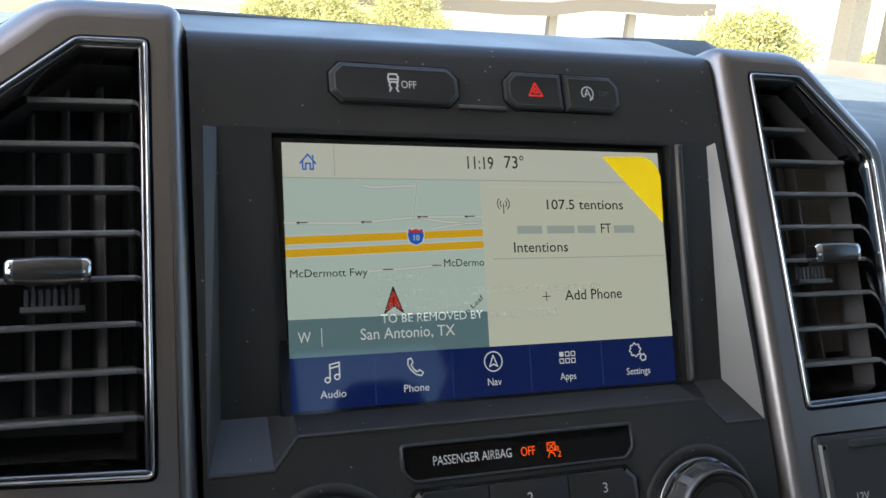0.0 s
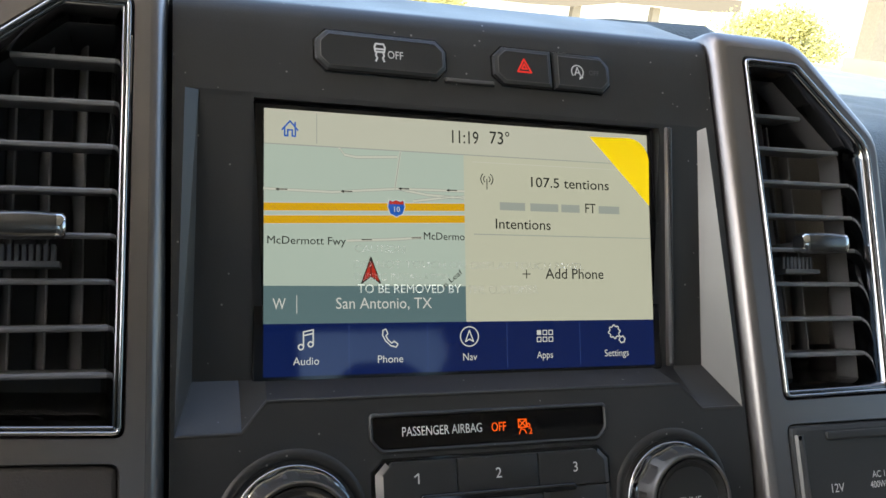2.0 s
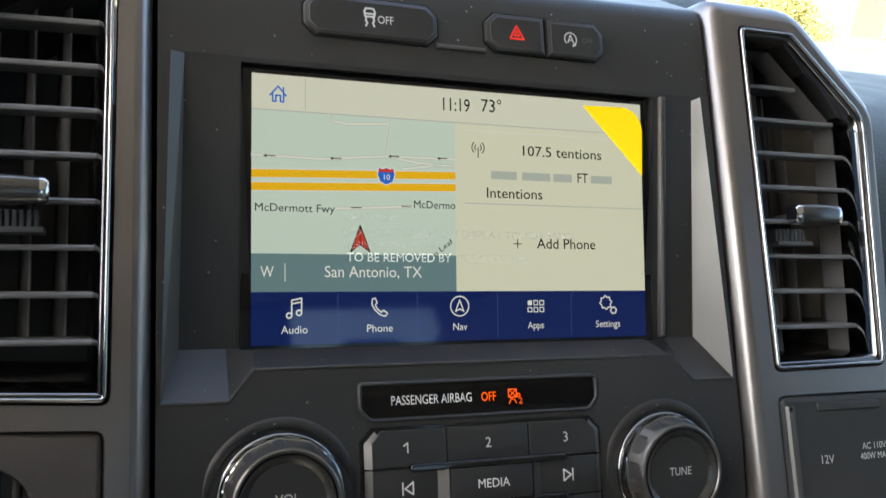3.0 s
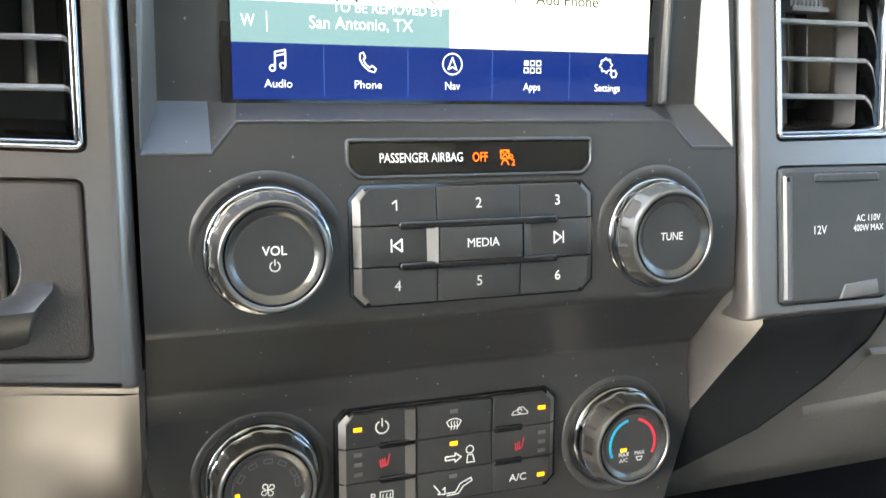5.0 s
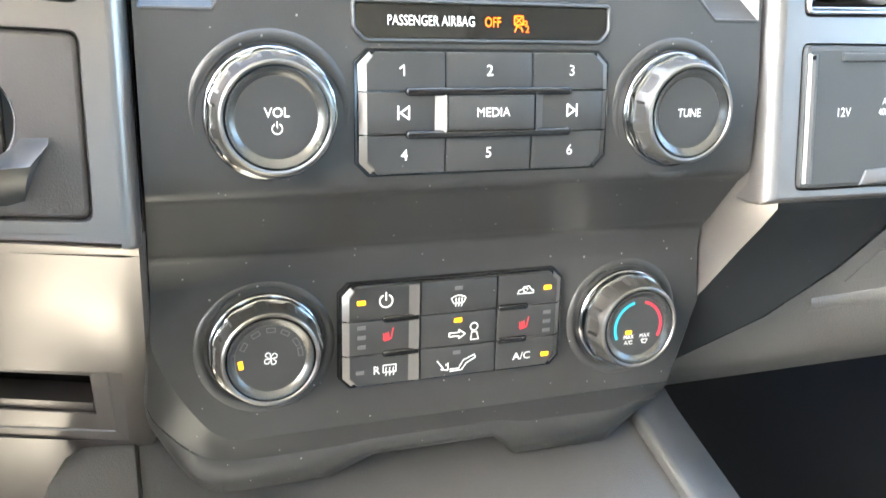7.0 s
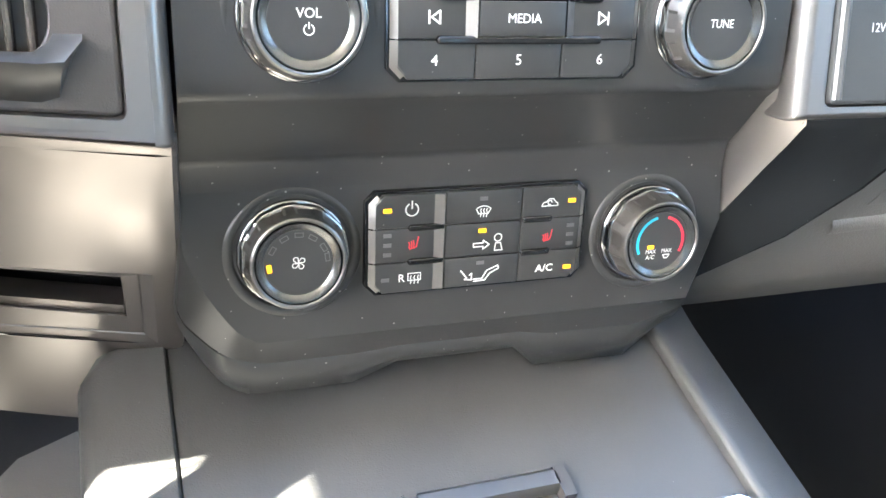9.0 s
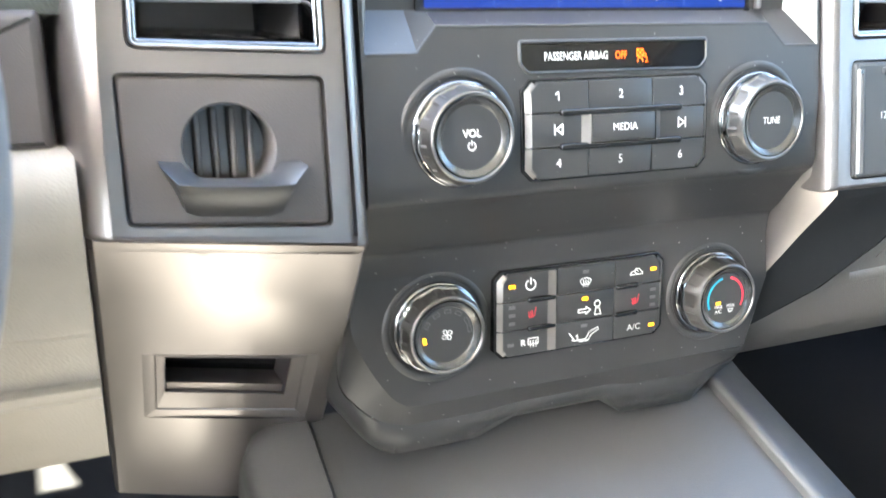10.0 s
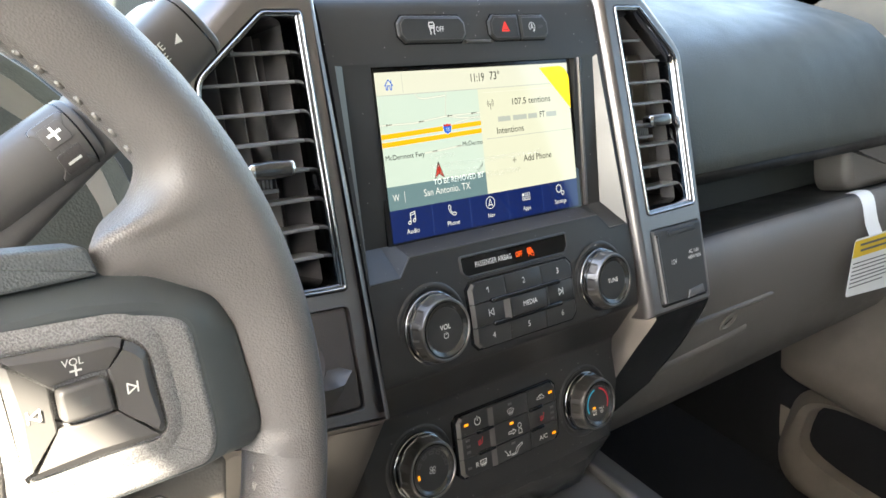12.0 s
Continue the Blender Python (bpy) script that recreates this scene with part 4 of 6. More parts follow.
    words("San Antonio, TX", -38.8, -24.4, 4.6, S_WHITE, 40)
    words("W", -81, -24.5, 4.4, S_WHITE, 5)
    part("mark", ribbon([[(-74.2, -28), (-74.2, -21)]], 0.3, w + 0.08), S_WHITE, root)
    words("107.5 tentions", 46.3, 27.7, 4.5, S_DARK, 38.5)
    words("FT", 56.3, 17.1, 4.4, S_DARK, 5.2)
    for a, b in ((12.6, 24.5), (27.0, 40.5), (42.0, 51.0), (60.6, 71.2)):
        z("plain_bar", box(a, b, 15.2, 18.6), S_LINE, w + 0.05)
    words("Intentions", 23.4, 9.1, 4.5, S_DARK, 26)
    words("Add Phone", 47.8, -12, 4.6, S_DARK, 28.6)
    part("plus_sign", ribbon([[(22.6, -12), (26.2, -12)], [(24.4, -13.8), (24.4, -10.2)]], 0.4, w + 0.08), S_DARK, root)
    for body, u, wd in (("Audio", -70.5, 10.2), ("Phone", -36.6, 10.6), ("Nav", -2.4, 6.2), ("Apps", 32.3, 7.6), ("Settings", 67.5, 12.2)):
        words(body, u, -46.6, 3.1, S_WHITE, wd)
    for body in ("n Leaf",):
        words(body, -9.5, -14.3, 2.2, S_DARK, 10, turn=38)
    # symbols
    def sym(name, lines, width, material=S_WHITE):
        part(name, ribbon(lines, width, w + 0.08), material, root)
    sym("home_symbol", [[(-80, 44), (-76.9, 47.6), (-73.8, 44)], [(-79, 44.6), (-79, 41.6), (-77.8, 41.6), (-77.8, 44), (-76, 44), (-76, 41.6), (-74.8, 41.6), (-74.8, 44.6)], [(-74.9, 45.4), (-74.9, 47.2)]], 0.6, S_BLUE)
    sym("antenna_symbol", [[(6.8, 24), (6.8, 28.2)], arc(6.8, 28.2, 1.5, -50, 50, 6), arc(6.8, 28.2, 1.5, 130, 230, 6), arc(6.8, 28.2, 2.8, -50, 50, 6), arc(6.8, 28.2, 2.8, 130, 230, 6)], 0.4, S_DARK)
    sym("note_symbol", [[(-71.6, -41), (-71.6, -35.2), (-67.8, -34.4), (-67.8, -40)], [(-71.6, -36.6), (-67.8, -35.8)], arc(-72.6, -41, 1.0, 0, 360, 12), arc(-68.8, -40, 1.0, 0, 360, 12)], 0.55)
    sym("phone_symbol", [[(-39.6, -35.0), (-38.4, -34.6), (-37.6, -36.4), (-38.4, -37.2), (-37.6, -38.8), (-36.0, -40.2), (-35.0, -39.4), (-33.4, -40.6), (-34.2, -41.8), (-36.4, -41.2), (-38.6, -39.2), (-39.8, -37.0), (-39.6, -35.0)]], 0.5)
    sym("compass_symbol", [arc(-2.4, -38.1, 4.0, 0, 360, 30), [(-2.4, -35.6), (-0.6, -40.2), (-2.4, -39.2), (-4.2, -40.2), (-2.4, -35.6)]], 0.5)
    for i in range(3):
        for j in range(2):
            c = (29.6 + i * 2.8, -37.0 - j * 2.9)
            if (i, j) == (0, 0):
                z("apps_symbol", box(c[0] - 1, c[0] + 1, c[1] - 1, c[1] + 1), S_WHITE, w + 0.08)
            else:
                sym("apps_symbol", [[(c[0] - 0.9, c[1] - 0.9), (c[0] + 0.9, c[1] - 0.9), (c[0] + 0.9, c[1] + 0.9), (c[0] - 0.9, c[1] + 0.9), (c[0] - 0.9, c[1] - 0.9)]], 0.4)
    for cu, cv, r, n in ((66.6, -37.2, 2.5, 8), (70.4, -40.6, 1.3, 6)):
        pts = []
        for i in range(n * 4 + 1):
            a = 2 * math.pi * i / (n * 4)
            q = r * (1.18 if i % 4 in (0, 1) else 0.95)
            pts.append((cu + q * math.cos(a), cv + q * math.sin(a)))
        sym("gear_symbol", [pts], 0.5)
    # transit film with its pull tab
    film = thing("screen_film", (0, 0, 0.4), "clear transit film with white caution print and yellow tab", "film")
    tabpts = [(57, 49.6), (77, 50.2)] + [(77 + 10.4 * math.sin(a), 39.8 + 10.4 * math.cos(a)) for a in (0.3, 0.6, 0.9, 1.2, 1.5)] + [(86.8, 19.5)]
    part("pull_tab", patch(tabpts, 0.45), M_TAB, film, "yellow pull tab")
    for body, a, b, v in (("CAUTION", -51, -30, -2.5), ("DO NOT TOUCH ON DISPLAY TOUCH PANEL", -51.5, 52, -8.7), ("DURING INSTALLATION", -51.5, -11, -13.8), ("THE CUSTOMER", -3, 29.6, -18.9), ("TO BE REMOVED BY", -50, -6, -18.6)):
        part("lettering", lettering(body, (a + b) / 2, v, 0.42, 3.6 if v < -16 else 3.2, "CENTER", b - a), M_FILMTEXT if v == -18.6 else M_FILMFAINT, film)
    return root


display()

# ---- buttons and knobs ----
def key(root, poly, wf, wb, bev=1.2, name="button"):
    return part(name, slab(poly, wf, wb, bev), M_BUTTON, root)


def legend(owner, bm, material=None, name="legend"):
    return part(name, bm, material or M_WHITE, owner)


def face_w(dw):
    return lambda u, v: front(v) + dw


def top_buttons():
    c = 4.5
    oct_l = [(-67.5, 73), (-63, 68.5), (-16.5, 68.5), (-12, 73), (-12, 81), (-16.5, 85.5), (-63, 85.5), (-67.5, 81)]
    a = thing("traction_button", (-40, 77, 2), "wide black traction control push button", "button", "dash buttons")
    part("surround", slab(inset(ccw(oct_l), -0.7), face_w(0.25), face_w(-3), 0.2), M_GLOSS, a)
    k = key(a, fillet(oct_l, 1.0, 2), face_w(2.4), face_w(-2), 1.8)
    part("edge", loft([[G(u, v, front(v) + d) for u, v in inset(ccw(oct_l), i)] for i, d in ((0.1, 0.9), (0.5, 1.6), (2.1, 2.55))]), M_EDGE, k)
    legend(k, lettering("OFF", -34.6, 76.6, face_w(2.6), 3.4, "CENTER", 6.6, bold=1))
    legend(k, ribbon([[(-43.4, 79.6), (-42.8, 81), (-39.6, 81), (-39, 79.6), (-39.3, 77.6), (-43.1, 77.6), (-43.4, 79.6)], [(-42.6, 77.4), (-42.9, 76), (-42.3, 75), (-42.9, 73.6)], [(-39.8, 77.4), (-39.4, 76), (-40, 75), (-39.4, 73.6)], [(-43, 78.8), (-39.2, 78.8)]], 0.75, face_w(2.6)))
    ledge = thing("trim_ledge", (0, 69, 2), "short black ledge between the push buttons", "dash trim")
    part("ledge_strip", slab(box(-12.6, 9.6, 67.8, 69.8), face_w(1.8), face_w(-2), 0.9), M_EDGE, ledge)
    oct_h = [(9.5, 73), (14, 68.8), (37.2, 68.8), (37.2, 86), (14, 86), (9.5, 81.5)]
    b = thing("hazard_button", (23, 77, 2), "black hazard light button with red triangle", "button", "dash buttons")
    part("surround", slab(inset(ccw(oct_h), -0.6), face_w(0.25), face_w(-3), 0.2), M_GLOSS, b)
    k = key(b, oct_h, face_w(2.4), face_w(-2), 1.6)
    part("edge", loft([[G(u, v, front(v) + d) for u, v in inset(ccw(oct_h), i)] for i, d in ((0.1, 0.9), (0.5, 1.6), (2.1, 2.55))]), M_EDGE, k)
    t = [(20.4, 75.0), (26.8, 75.0), (23.6, 80.8), (20.4, 75.0)]
    legend(k, ribbon([t], 0.75, face_w(2.6)), M_HAZARD)
    legend(k, ribbon([[(22.4, 76.4), (24.8, 76.4), (23.6, 78.6), (22.4, 76.4)]], 0.6, face_w(2.6)), M_HAZARD)
    oct_a = [(38.2, 68.8), (62, 68.8), (66.3, 73), (66.3, 81.5), (62, 86), (38.2, 86)]
    d = thing("stop_start_button", (52, 77, 2), "black auto stop-start button", "button", "dash buttons")
    part("surround", slab(inset(ccw(oct_a), -0.6), face_w(0.25), face_w(-3), 0.2), M_GLOSS, d)
    k = key(d, oct_a, face_w(2.4), face_w(-2), 1.6)
    part("edge", loft([[G(u, v, front(v) + q) for u, v in inset(ccw(oct_a), i)] for i, q in ((0.1, 0.9), (0.5, 1.6), (2.1, 2.55))]), M_EDGE, k)
    legend(k, ribbon([arc(49.5, 77.5, 2.9, -70, 220, 20), [(48.1, 75.8), (49.5, 79.4), (50.9, 75.8)], [(48.6, 77), (50.4, 77)], [(50.4, 74.2), (52, 75.2)]], 0.55, face_w(2.6)))
    legend(k, lettering("OFF", 57.8, 77.4, face_w(2.6), 2.4, "CENTER", 5), M_DIMPRINT)


top_buttons()


def airbag_lamp():
    root = thing("airbag_indicator", (0, -73, 18), "gloss black passenger airbag indicator strip", "indicator")
    poly = fillet([(-49, -67.6), (49.5, -67.6), (49.5, -75.9), (46, -79.6), (-45.5, -79.6), (-49, -75.9)], [0.8, 0.8, 1.2, 1.2, 1.2, 1.2], 3)
    part("surround", loft([[G(u, v, front(v) + d) for u, v in inset(ccw(poly), k)] for k, d in ((-1.7, -0.4), (-1.4, 0.7), (-0.9, 1.25), (-0.4, 1.25), (0.05, 0.2), (0.1, -1.0))]), M_BLACK, root, sharp=1.2)

    def lean(d):
        return lambda u, v: front(v) + d - (v + 79.6) * 0.004
    part("window", slab(poly, lean(0.5), face_w(-4), 0.3), M_LENS, root)
    part("lettering", lettering("PASSENGER AIRBAG", -21.3, -73.5, lean(0.7), 3.6, "CENTER", 32.6), M_WHITE, root)
    part("lettering", lettering("OFF", 2.2, -73.6, lean(0.7), 3.6, "CENTER", 6.2, bold=0.6), M_ORANGE, root)
    lines = [[(10.4, -70.6), (14.4, -70.6), (14.4, -74.2), (10.4, -74.2), (10.4, -70.6)], [(10.4, -70.6), (14.4, -74.2)], [(14.4, -70.6), (10.4, -74.2)],
             [(10.6, -77.0), (11.6, -74.8), (13.4, -75.4), (14.2, -77.0)], arc(15.4, -73.4, 0.8, 0, 360, 8)]
    part("symbol", ribbon([[(13 + (a - 13) * 0.86, -74 + (b + 74) * 0.86) for a, b in q] for q in lines], 0.42, lean(0.7)), M_ORANGE, root)
    part("lettering", lettering("2", 15.9, -75.8, lean(0.7), 2.6), M_ORANGE, root)


airbag_lamp()


def pad(name, label, us, vs, wf, chamf, lift):
    """Nine keys in three rows, with cut outer corners, the middle one raised by lift. Returns the root and the keys."""
    root = thing(name, ((us[0] + us[3]) / 2, (vs[0] + vs[3]) / 2, wf(0, vs[1])), label, "button panel")
    o = [(us[0], vs[3] + chamf), (us[0] + chamf, vs[3]), (us[3] - chamf, vs[3]), (us[3], vs[3] + chamf), (us[3], vs[0] - chamf), (us[3] - chamf, vs[0]), (us[0] + chamf, vs[0]), (us[0], vs[0] - chamf)]
    part("well", slab(inset(ccw(o), -1.0), lambda u, v: wf(u, v) - 2.2, lambda u, v: wf(u, v) - 8, 0.2), M_GLOSS, root)
    keys, gap = {}, 0.22
    for r in range(3):
        for c in range(3):
            trim = 1.2 if lift and (r, c) == (1, 1) else 0.0
            a, b, t, d = us[c] + gap, us[c + 1] - gap, vs[r] - gap - trim, vs[r + 1] + gap + trim
            lo, hi = a, b
            a, b = (a + 2.3 if c == 0 else a), (b - 2.3 if c == 2 else b)
            p = [[(a, d)], [(b, d)], [(b, t)], [(a, t)]]
            if r == 2 and c == 0:
                p[0] = [(a, d + chamf), (a + chamf, d)]
            if r == 2 and c == 2:
                p[1] = [(b - chamf, d), (b, d + chamf)]
            if r == 0 and c == 2:
                p[2] = [(b, t - chamf), (b - chamf, t)]
            if r == 0 and c == 0:
                p[3] = [(a + chamf, t), (a, t - chamf)]
            poly = [q for s in p for q in s]
            up = lift if (r, c) == (1, 1) else 0.0
            k = part("button", slab(poly, lambda u, v: wf(u, v) + up, lambda u, v: wf(u, v) - 5, 0.5), M_BUTTON, root)
            # outer edges carry a smoother bevel
            keys[r, c] = k
            a, b = lo, hi
            if c == 0 or c == 2:
                s = 1 if c == 0 else -1
                x = a if c == 0 else b
                tt, dd = t - (chamf if r == 0 else 0), d + (chamf if r == 2 else 0)
                bm = bmesh.new()
                bm.faces.new([bm.verts.new(G(*q)) for q in ((x, dd, wf(x, dd) - 1.8), (x + s * 2.6, dd if r != 2 else dd + 0.8, wf(x, dd) + 0.12), (x + s * 2.6, tt if r != 0 else tt - 0.8, wf(x, tt) + 0.12), (x, tt, wf(x, tt) - 1.8))])
                if r != 1:
                    e, f = (t, tt) if r == 0 else (d, dd)
                    g = -0.8 if r == 0 else 0.8
                    bm.faces.new([bm.verts.new(G(*q)) for q in ((x, f, wf(x, f) - 1.8), (x + s * 2.6, f + g, wf(x, f) + 0.12), (x + s * (chamf + 1.2), e + g * 2.4, wf(x, e) + 0.12), (x + s * chamf, e, wf(x, e) - 1.8))])
                part("bevel", bm, M_EDGE, k)
    return root, keys


def bar(root, a, b, v, wf, h=3.0, rise=0.8, name="divider_bar"):
    part(name, slab(fillet(box(a, b, v - h / 2, v + h / 2), h / 2 - 0.05, 4), lambda u, q: wf(u, q) + rise, lambda u, q: wf(u, q) - 4, 0.9, steps=3), M_GLOSS, root, "gloss black divider bar")


def radio_pad():
    wf = lambda u, v: front(v) + 2.0
    us, vs = (-49.3, -17.2, 17.0, 49.3), (-84.5, -98.3, -113.4, -127.6)
    root, k = pad("radio_button_panel", "black radio preset and media button panel", us, vs, wf, 4.2, 2.4)
    for (r, c), body in {(0, 0): "1", (0, 1): "2", (0, 2): "3", (2, 0): "4", (2, 1): "5", (2, 2): "6"}.items():
        legend(k[r, c], lettering(body, (-32.8, -0.2, 33.2)[c], (-91.2, 0, -120.8)[r], lambda u, v: wf(u, v) + 0.12, 4.0, bold=0.4))
    legend(k[1, 1], lettering("MEDIA", 0.2, -105.8, lambda u, v: wf(u, v) + 2.52, 3.4, "CENTER", 13.0, bold=0.2))
    z = lambda u, v: wf(u, v) + 0.12
    legend(k[0, 0], ribbon([[(-34.3, -90.3), (-32.9, -89.3)]], 0.6, z))
    legend(k[1, 0], ribbon([[(-35.2, -107.8), (-35.2, -103.4)], [(-34.4, -105.6), (-31.2, -103.4), (-31.2, -107.8), (-34.4, -105.6)]], 0.6, z))
    legend(k[1, 2], ribbon([[(35.4, -107.8), (35.4, -103.4)], [(34.6, -105.6), (31.4, -103.4), (31.4, -107.8), (34.6, -105.6)]], 0.6, z))
    bar(root, -32.5, 32.5, -98.3, wf, rise=2.0)
    bar(root, -32.5, 32.5, -113.4, wf, rise=2.0)
    for a, b in ((-21.5, -17.6), (17.4, 21.2)):
        s = -1 if a < 0 else 1
        bm = bmesh.new()
        x0, x1 = (a, b) if s < 0 else (b, a)
        bm.faces.new([bm.verts.new(G(*q)) for q in ((x0, -112.6, wf(0, -112) + 0.12), (x1, -112.6, wf(0, -112) + 2.3), (x1, -99.2, wf(0, -99) + 2.3), (x0, -99.2, wf(0, -99) + 0.12))])
        # right bevel gets a darker material to imitate its less lit side
        part("bevel", bm, M_EDGE if s < 0 else M_SMOOTH, k[1, 0 if s < 0 else 2])
    settle(root, 0, 0.7, 1.4)


radio_pad()


def climate_pad():
    wf = lambda u, v: -7.6
    us, vs = (-48.2, -15.2, 19.4, 50.2), (-179.4, -194, -209, -222.8)
    root, k = pad("climate_button_panel", "black climate control button panel with amber lamps", us, vs, wf, 3.6, 0.0)
    z, zl = -7.45, -7.4

    def led(key_, u, v, on=True, w=3.4, h=1.6):
        part("lamp", slab(box(u - w / 2, u + w / 2, v - h / 2, v + h / 2), zl + 0.1, zl - 0.4), M_LED if on else M_DIMPRINT, key_, "lit amber lamp" if on else "unlit lamp")
    led(k[0, 0], -40.4, -186)
    led(k[1, 1], 1.6, -197.4)
    led(k[0, 2], 43, -186.4)
    led(k[2, 2], 43.2, -217.4)
    led(k[0, 1], 1.6, -183.2, False)
    led(k[2, 1], 1.4, -212, False)
    led(k[2, 0], -41, -216.4, False)
    for dv in (-4.2, 0, 4.2):
        led(k[1, 0], -40.3, -201 + dv, False)
        led(k[1, 2], 43.3, -202 + dv, False)
    legend(k[0, 0], ribbon([arc(-30, -186, 2.7, 120, 420, 18), [(-30, -185.6), (-30, -182.4)]], 0.6, z))
    legend(k[2, 0], lettering("R", -34.0, -216.2, z, 3.6, bold=1))
    shrink = lambda lines, u, v, q: [[(u + (a - u) * q, v + (b - v) * q) for a, b in line] for line in lines]
    seat = [[(0, 0), (0.6, -1.6), (0.2, -3.0), (0.8, -4.0)], [(1.4, 0.4), (2.0, -1.4), (1.6, -2.8), (2.2, -3.8)], [(2.8, 0.8), (3.2, -1.2), (3.0, -2.6), (3.4, -3.8)], [(5.8, 3.0), (4.6, -3.0), (0.6, -4.2)]]
    legend(k[2, 0], ribbon(shrink([[(-31.5, -213.6), (-24.6, -213.6), (-24.6, -217.6), (-31.5, -217.6), (-31.5, -213.6)]] + [[(-30 + 2 * i, -219.4), (-29.6 + 2 * i, -217.4), (-30.2 + 2 * i, -216.4), (-29.8 + 2 * i, -215)] for i in range(3)], -29.6, -216.2, 0.8), 0.42, z))
    for key_, u, v in ((k[1, 0], -32, -200.2), (k[1, 2], 29.4, -201.4)):
        legend(key_, ribbon([[(u + 0.9 + a * 0.72, v + b * 0.72) for a, b in line] for line in seat], 0.5, z), M_RED)
    d = [arc(1.6, -192.6, 6.0, 50, 130, 8), [(-2.3, -188.0), (-1.0, -190.6), (4.2, -190.6), (5.5, -188.0)]]
    legend(k[0, 1], ribbon(shrink([[(a, b + 0.6) for a, b in q] for q in d] + [[(0 + 1.6 * i, -191.6), (0.5 + 1.6 * i, -189.6), (0 + 1.6 * i, -188.2), (0.4 + 1.6 * i, -187.4)] for i in range(3)], 1.6, -188.6, 0.84), 0.42, z))
    legend(k[1, 1], ribbon([[(-2.2, -203), (2.2, -203), (2.2, -201.8), (5.0, -203.8), (2.2, -205.8), (2.2, -204.6), (-2.2, -204.6), (-2.2, -203)], arc(9, -201, 1.7, 0, 360, 12), [(7.6, -206.8), (8, -203.4), (10.2, -203.4), (11.2, -206.8), (7.6, -206.8)]], 0.5, z))
    legend(k[2, 1], ribbon([[(-7.4, -215), (-4.6, -218.6), (-5.6, -219.2), (-2.4, -219.6), (-2.4, -216.6), (-3.4, -217.4)], [(-1.6, -219.4), (2.4, -219.4), (4.6, -215.8), (9.6, -213.8), (10, -215.2), (6.0, -217.2), (3.8, -220.2), (-1.4, -220.4)]], 0.5, z))
    legend(k[0, 2], ribbon(shrink([[(27.8, -188.6), (28.6, -186.8), (30.4, -186.4), (31.8, -184.8), (34.4, -184.8), (36, -186.8), (37, -187.2), (37, -188.6), (27.8, -188.6)], arc(32.4, -186.8, 1.2, 0, 300, 8)], 32.4, -186.8, 0.82), 0.42, z))
    legend(k[2, 2], lettering("A/C", 32, -217.2, z, 3.4, "CENTER", 8.4, bold=1.8))
    for a, b, v in ((-31.4, -15.6, -194), (-31.4, -15.6, -209), (20, 34.0, -194), (20, 34.0, -209)):
        bar(root, a, b, v, wf)
    for r, (t, dn) in enumerate(((-180, -193), (-195, -208), (-210, -222))):
        bm = bmesh.new()
        bm.faces.new([bm.verts.new(G(*q)) for q in ((-20.2, dn, -7.45), (-15.9, dn, -6.5), (-15.9, t, -6.5), (-20.2, t, -7.45))])
        part("bevel", bm, M_EDGE, k[r, 0])
    settle(root, -1.0, 1.8, 3.4)


climate_pad()


def rotary_knob(u, v, wb, wf, label):
    root = thing("rotary_knob", (u, v, wb), label, "knob", "dash knobs")
    part("collar", lathe(u, v, [(28.2, wb - 0.4), (27.4, wb + 0.3), (26.2, wb + 0.6), (25.0, wb + 0.4), (24.2, wb - 0.2), (23.6, wb - 1.2)], 56), M_BLACK, root)
    part("base_ring", lathe(u, v, [(22.2, wb - 1), (22.8, wb + 0.2), (22.9, wb + 0.9), (22.6, wb + 1.6), (21.9, wb + 1.9), (20.8, wb + 1.9)], 64), M_RING, root, "polished chrome base ring", sharp=1.2)
    panels, fine = 11, 10
    n = panels * fine

    def rib(i):
        return math.cos(2 * math.pi * ((i % fine) - 4.5) / fine)
    top, low = wf - 2.4, wb + 4.6
    part("scallop_ring", lathe(u, v, [(21.0, wb + 1.8), (21.8, wb + 2.1), (22.0, wb + 3.4), (21.6, low + 0.3), (20.9, low + 0.7)], n, flute=lambda i, k: 1.0 + (0.0, -0.012, -0.016, -0.01, 0.0)[k] * rib(i)), M_RING, root, "chrome scalloped edge", sharp=0.5)
    grip = [(21.2, low), (21.1, low + 0.8), (21.0, low + 1.0), (20.0, top - 1.0), (19.9, top - 0.8), (19.7, top), (19.4, wf - 1.2), (19.0, wf - 0.35), (18.4, wf), (17.8, wf - 0.1), (17.4, wf - 0.5)]
    part("grip", lathe(u, v, grip, n, flute=lambda i, k: 0.968 if k in (2, 3) and 2 <= i % fine <= 7 else (1.0 if k > 4 else 1.0 - 0.008 * rib(i))), M_SATIN, root, "satin metal grip with pressed panels", sharp=0.35)
    part("shadow_gap", lathe(u, v, [(17.5, wf - 0.4), (17.3, wf - 1.6), (16.8, wf - 1.6)], 64), M_GLOSS, root)
    part("bevel_ring", lathe(u, v, [(16.9, wf - 1.0), (16.7, wf - 0.2), (16.4, wf - 0.2), (13.9, wf - 1.9), (13.6, wf - 2.1)], 64), M_KNOBRING, root, "shiny sloped ring", sharp=0.6)
    f = part("cap", lathe(u, v, [(13.9, wf - 2.3), (13.7, wf - 1.9), (13.4, wf - 1.8)], 64, cap=True), M_BUTTON, root)
    return root, f, wf - 1.7


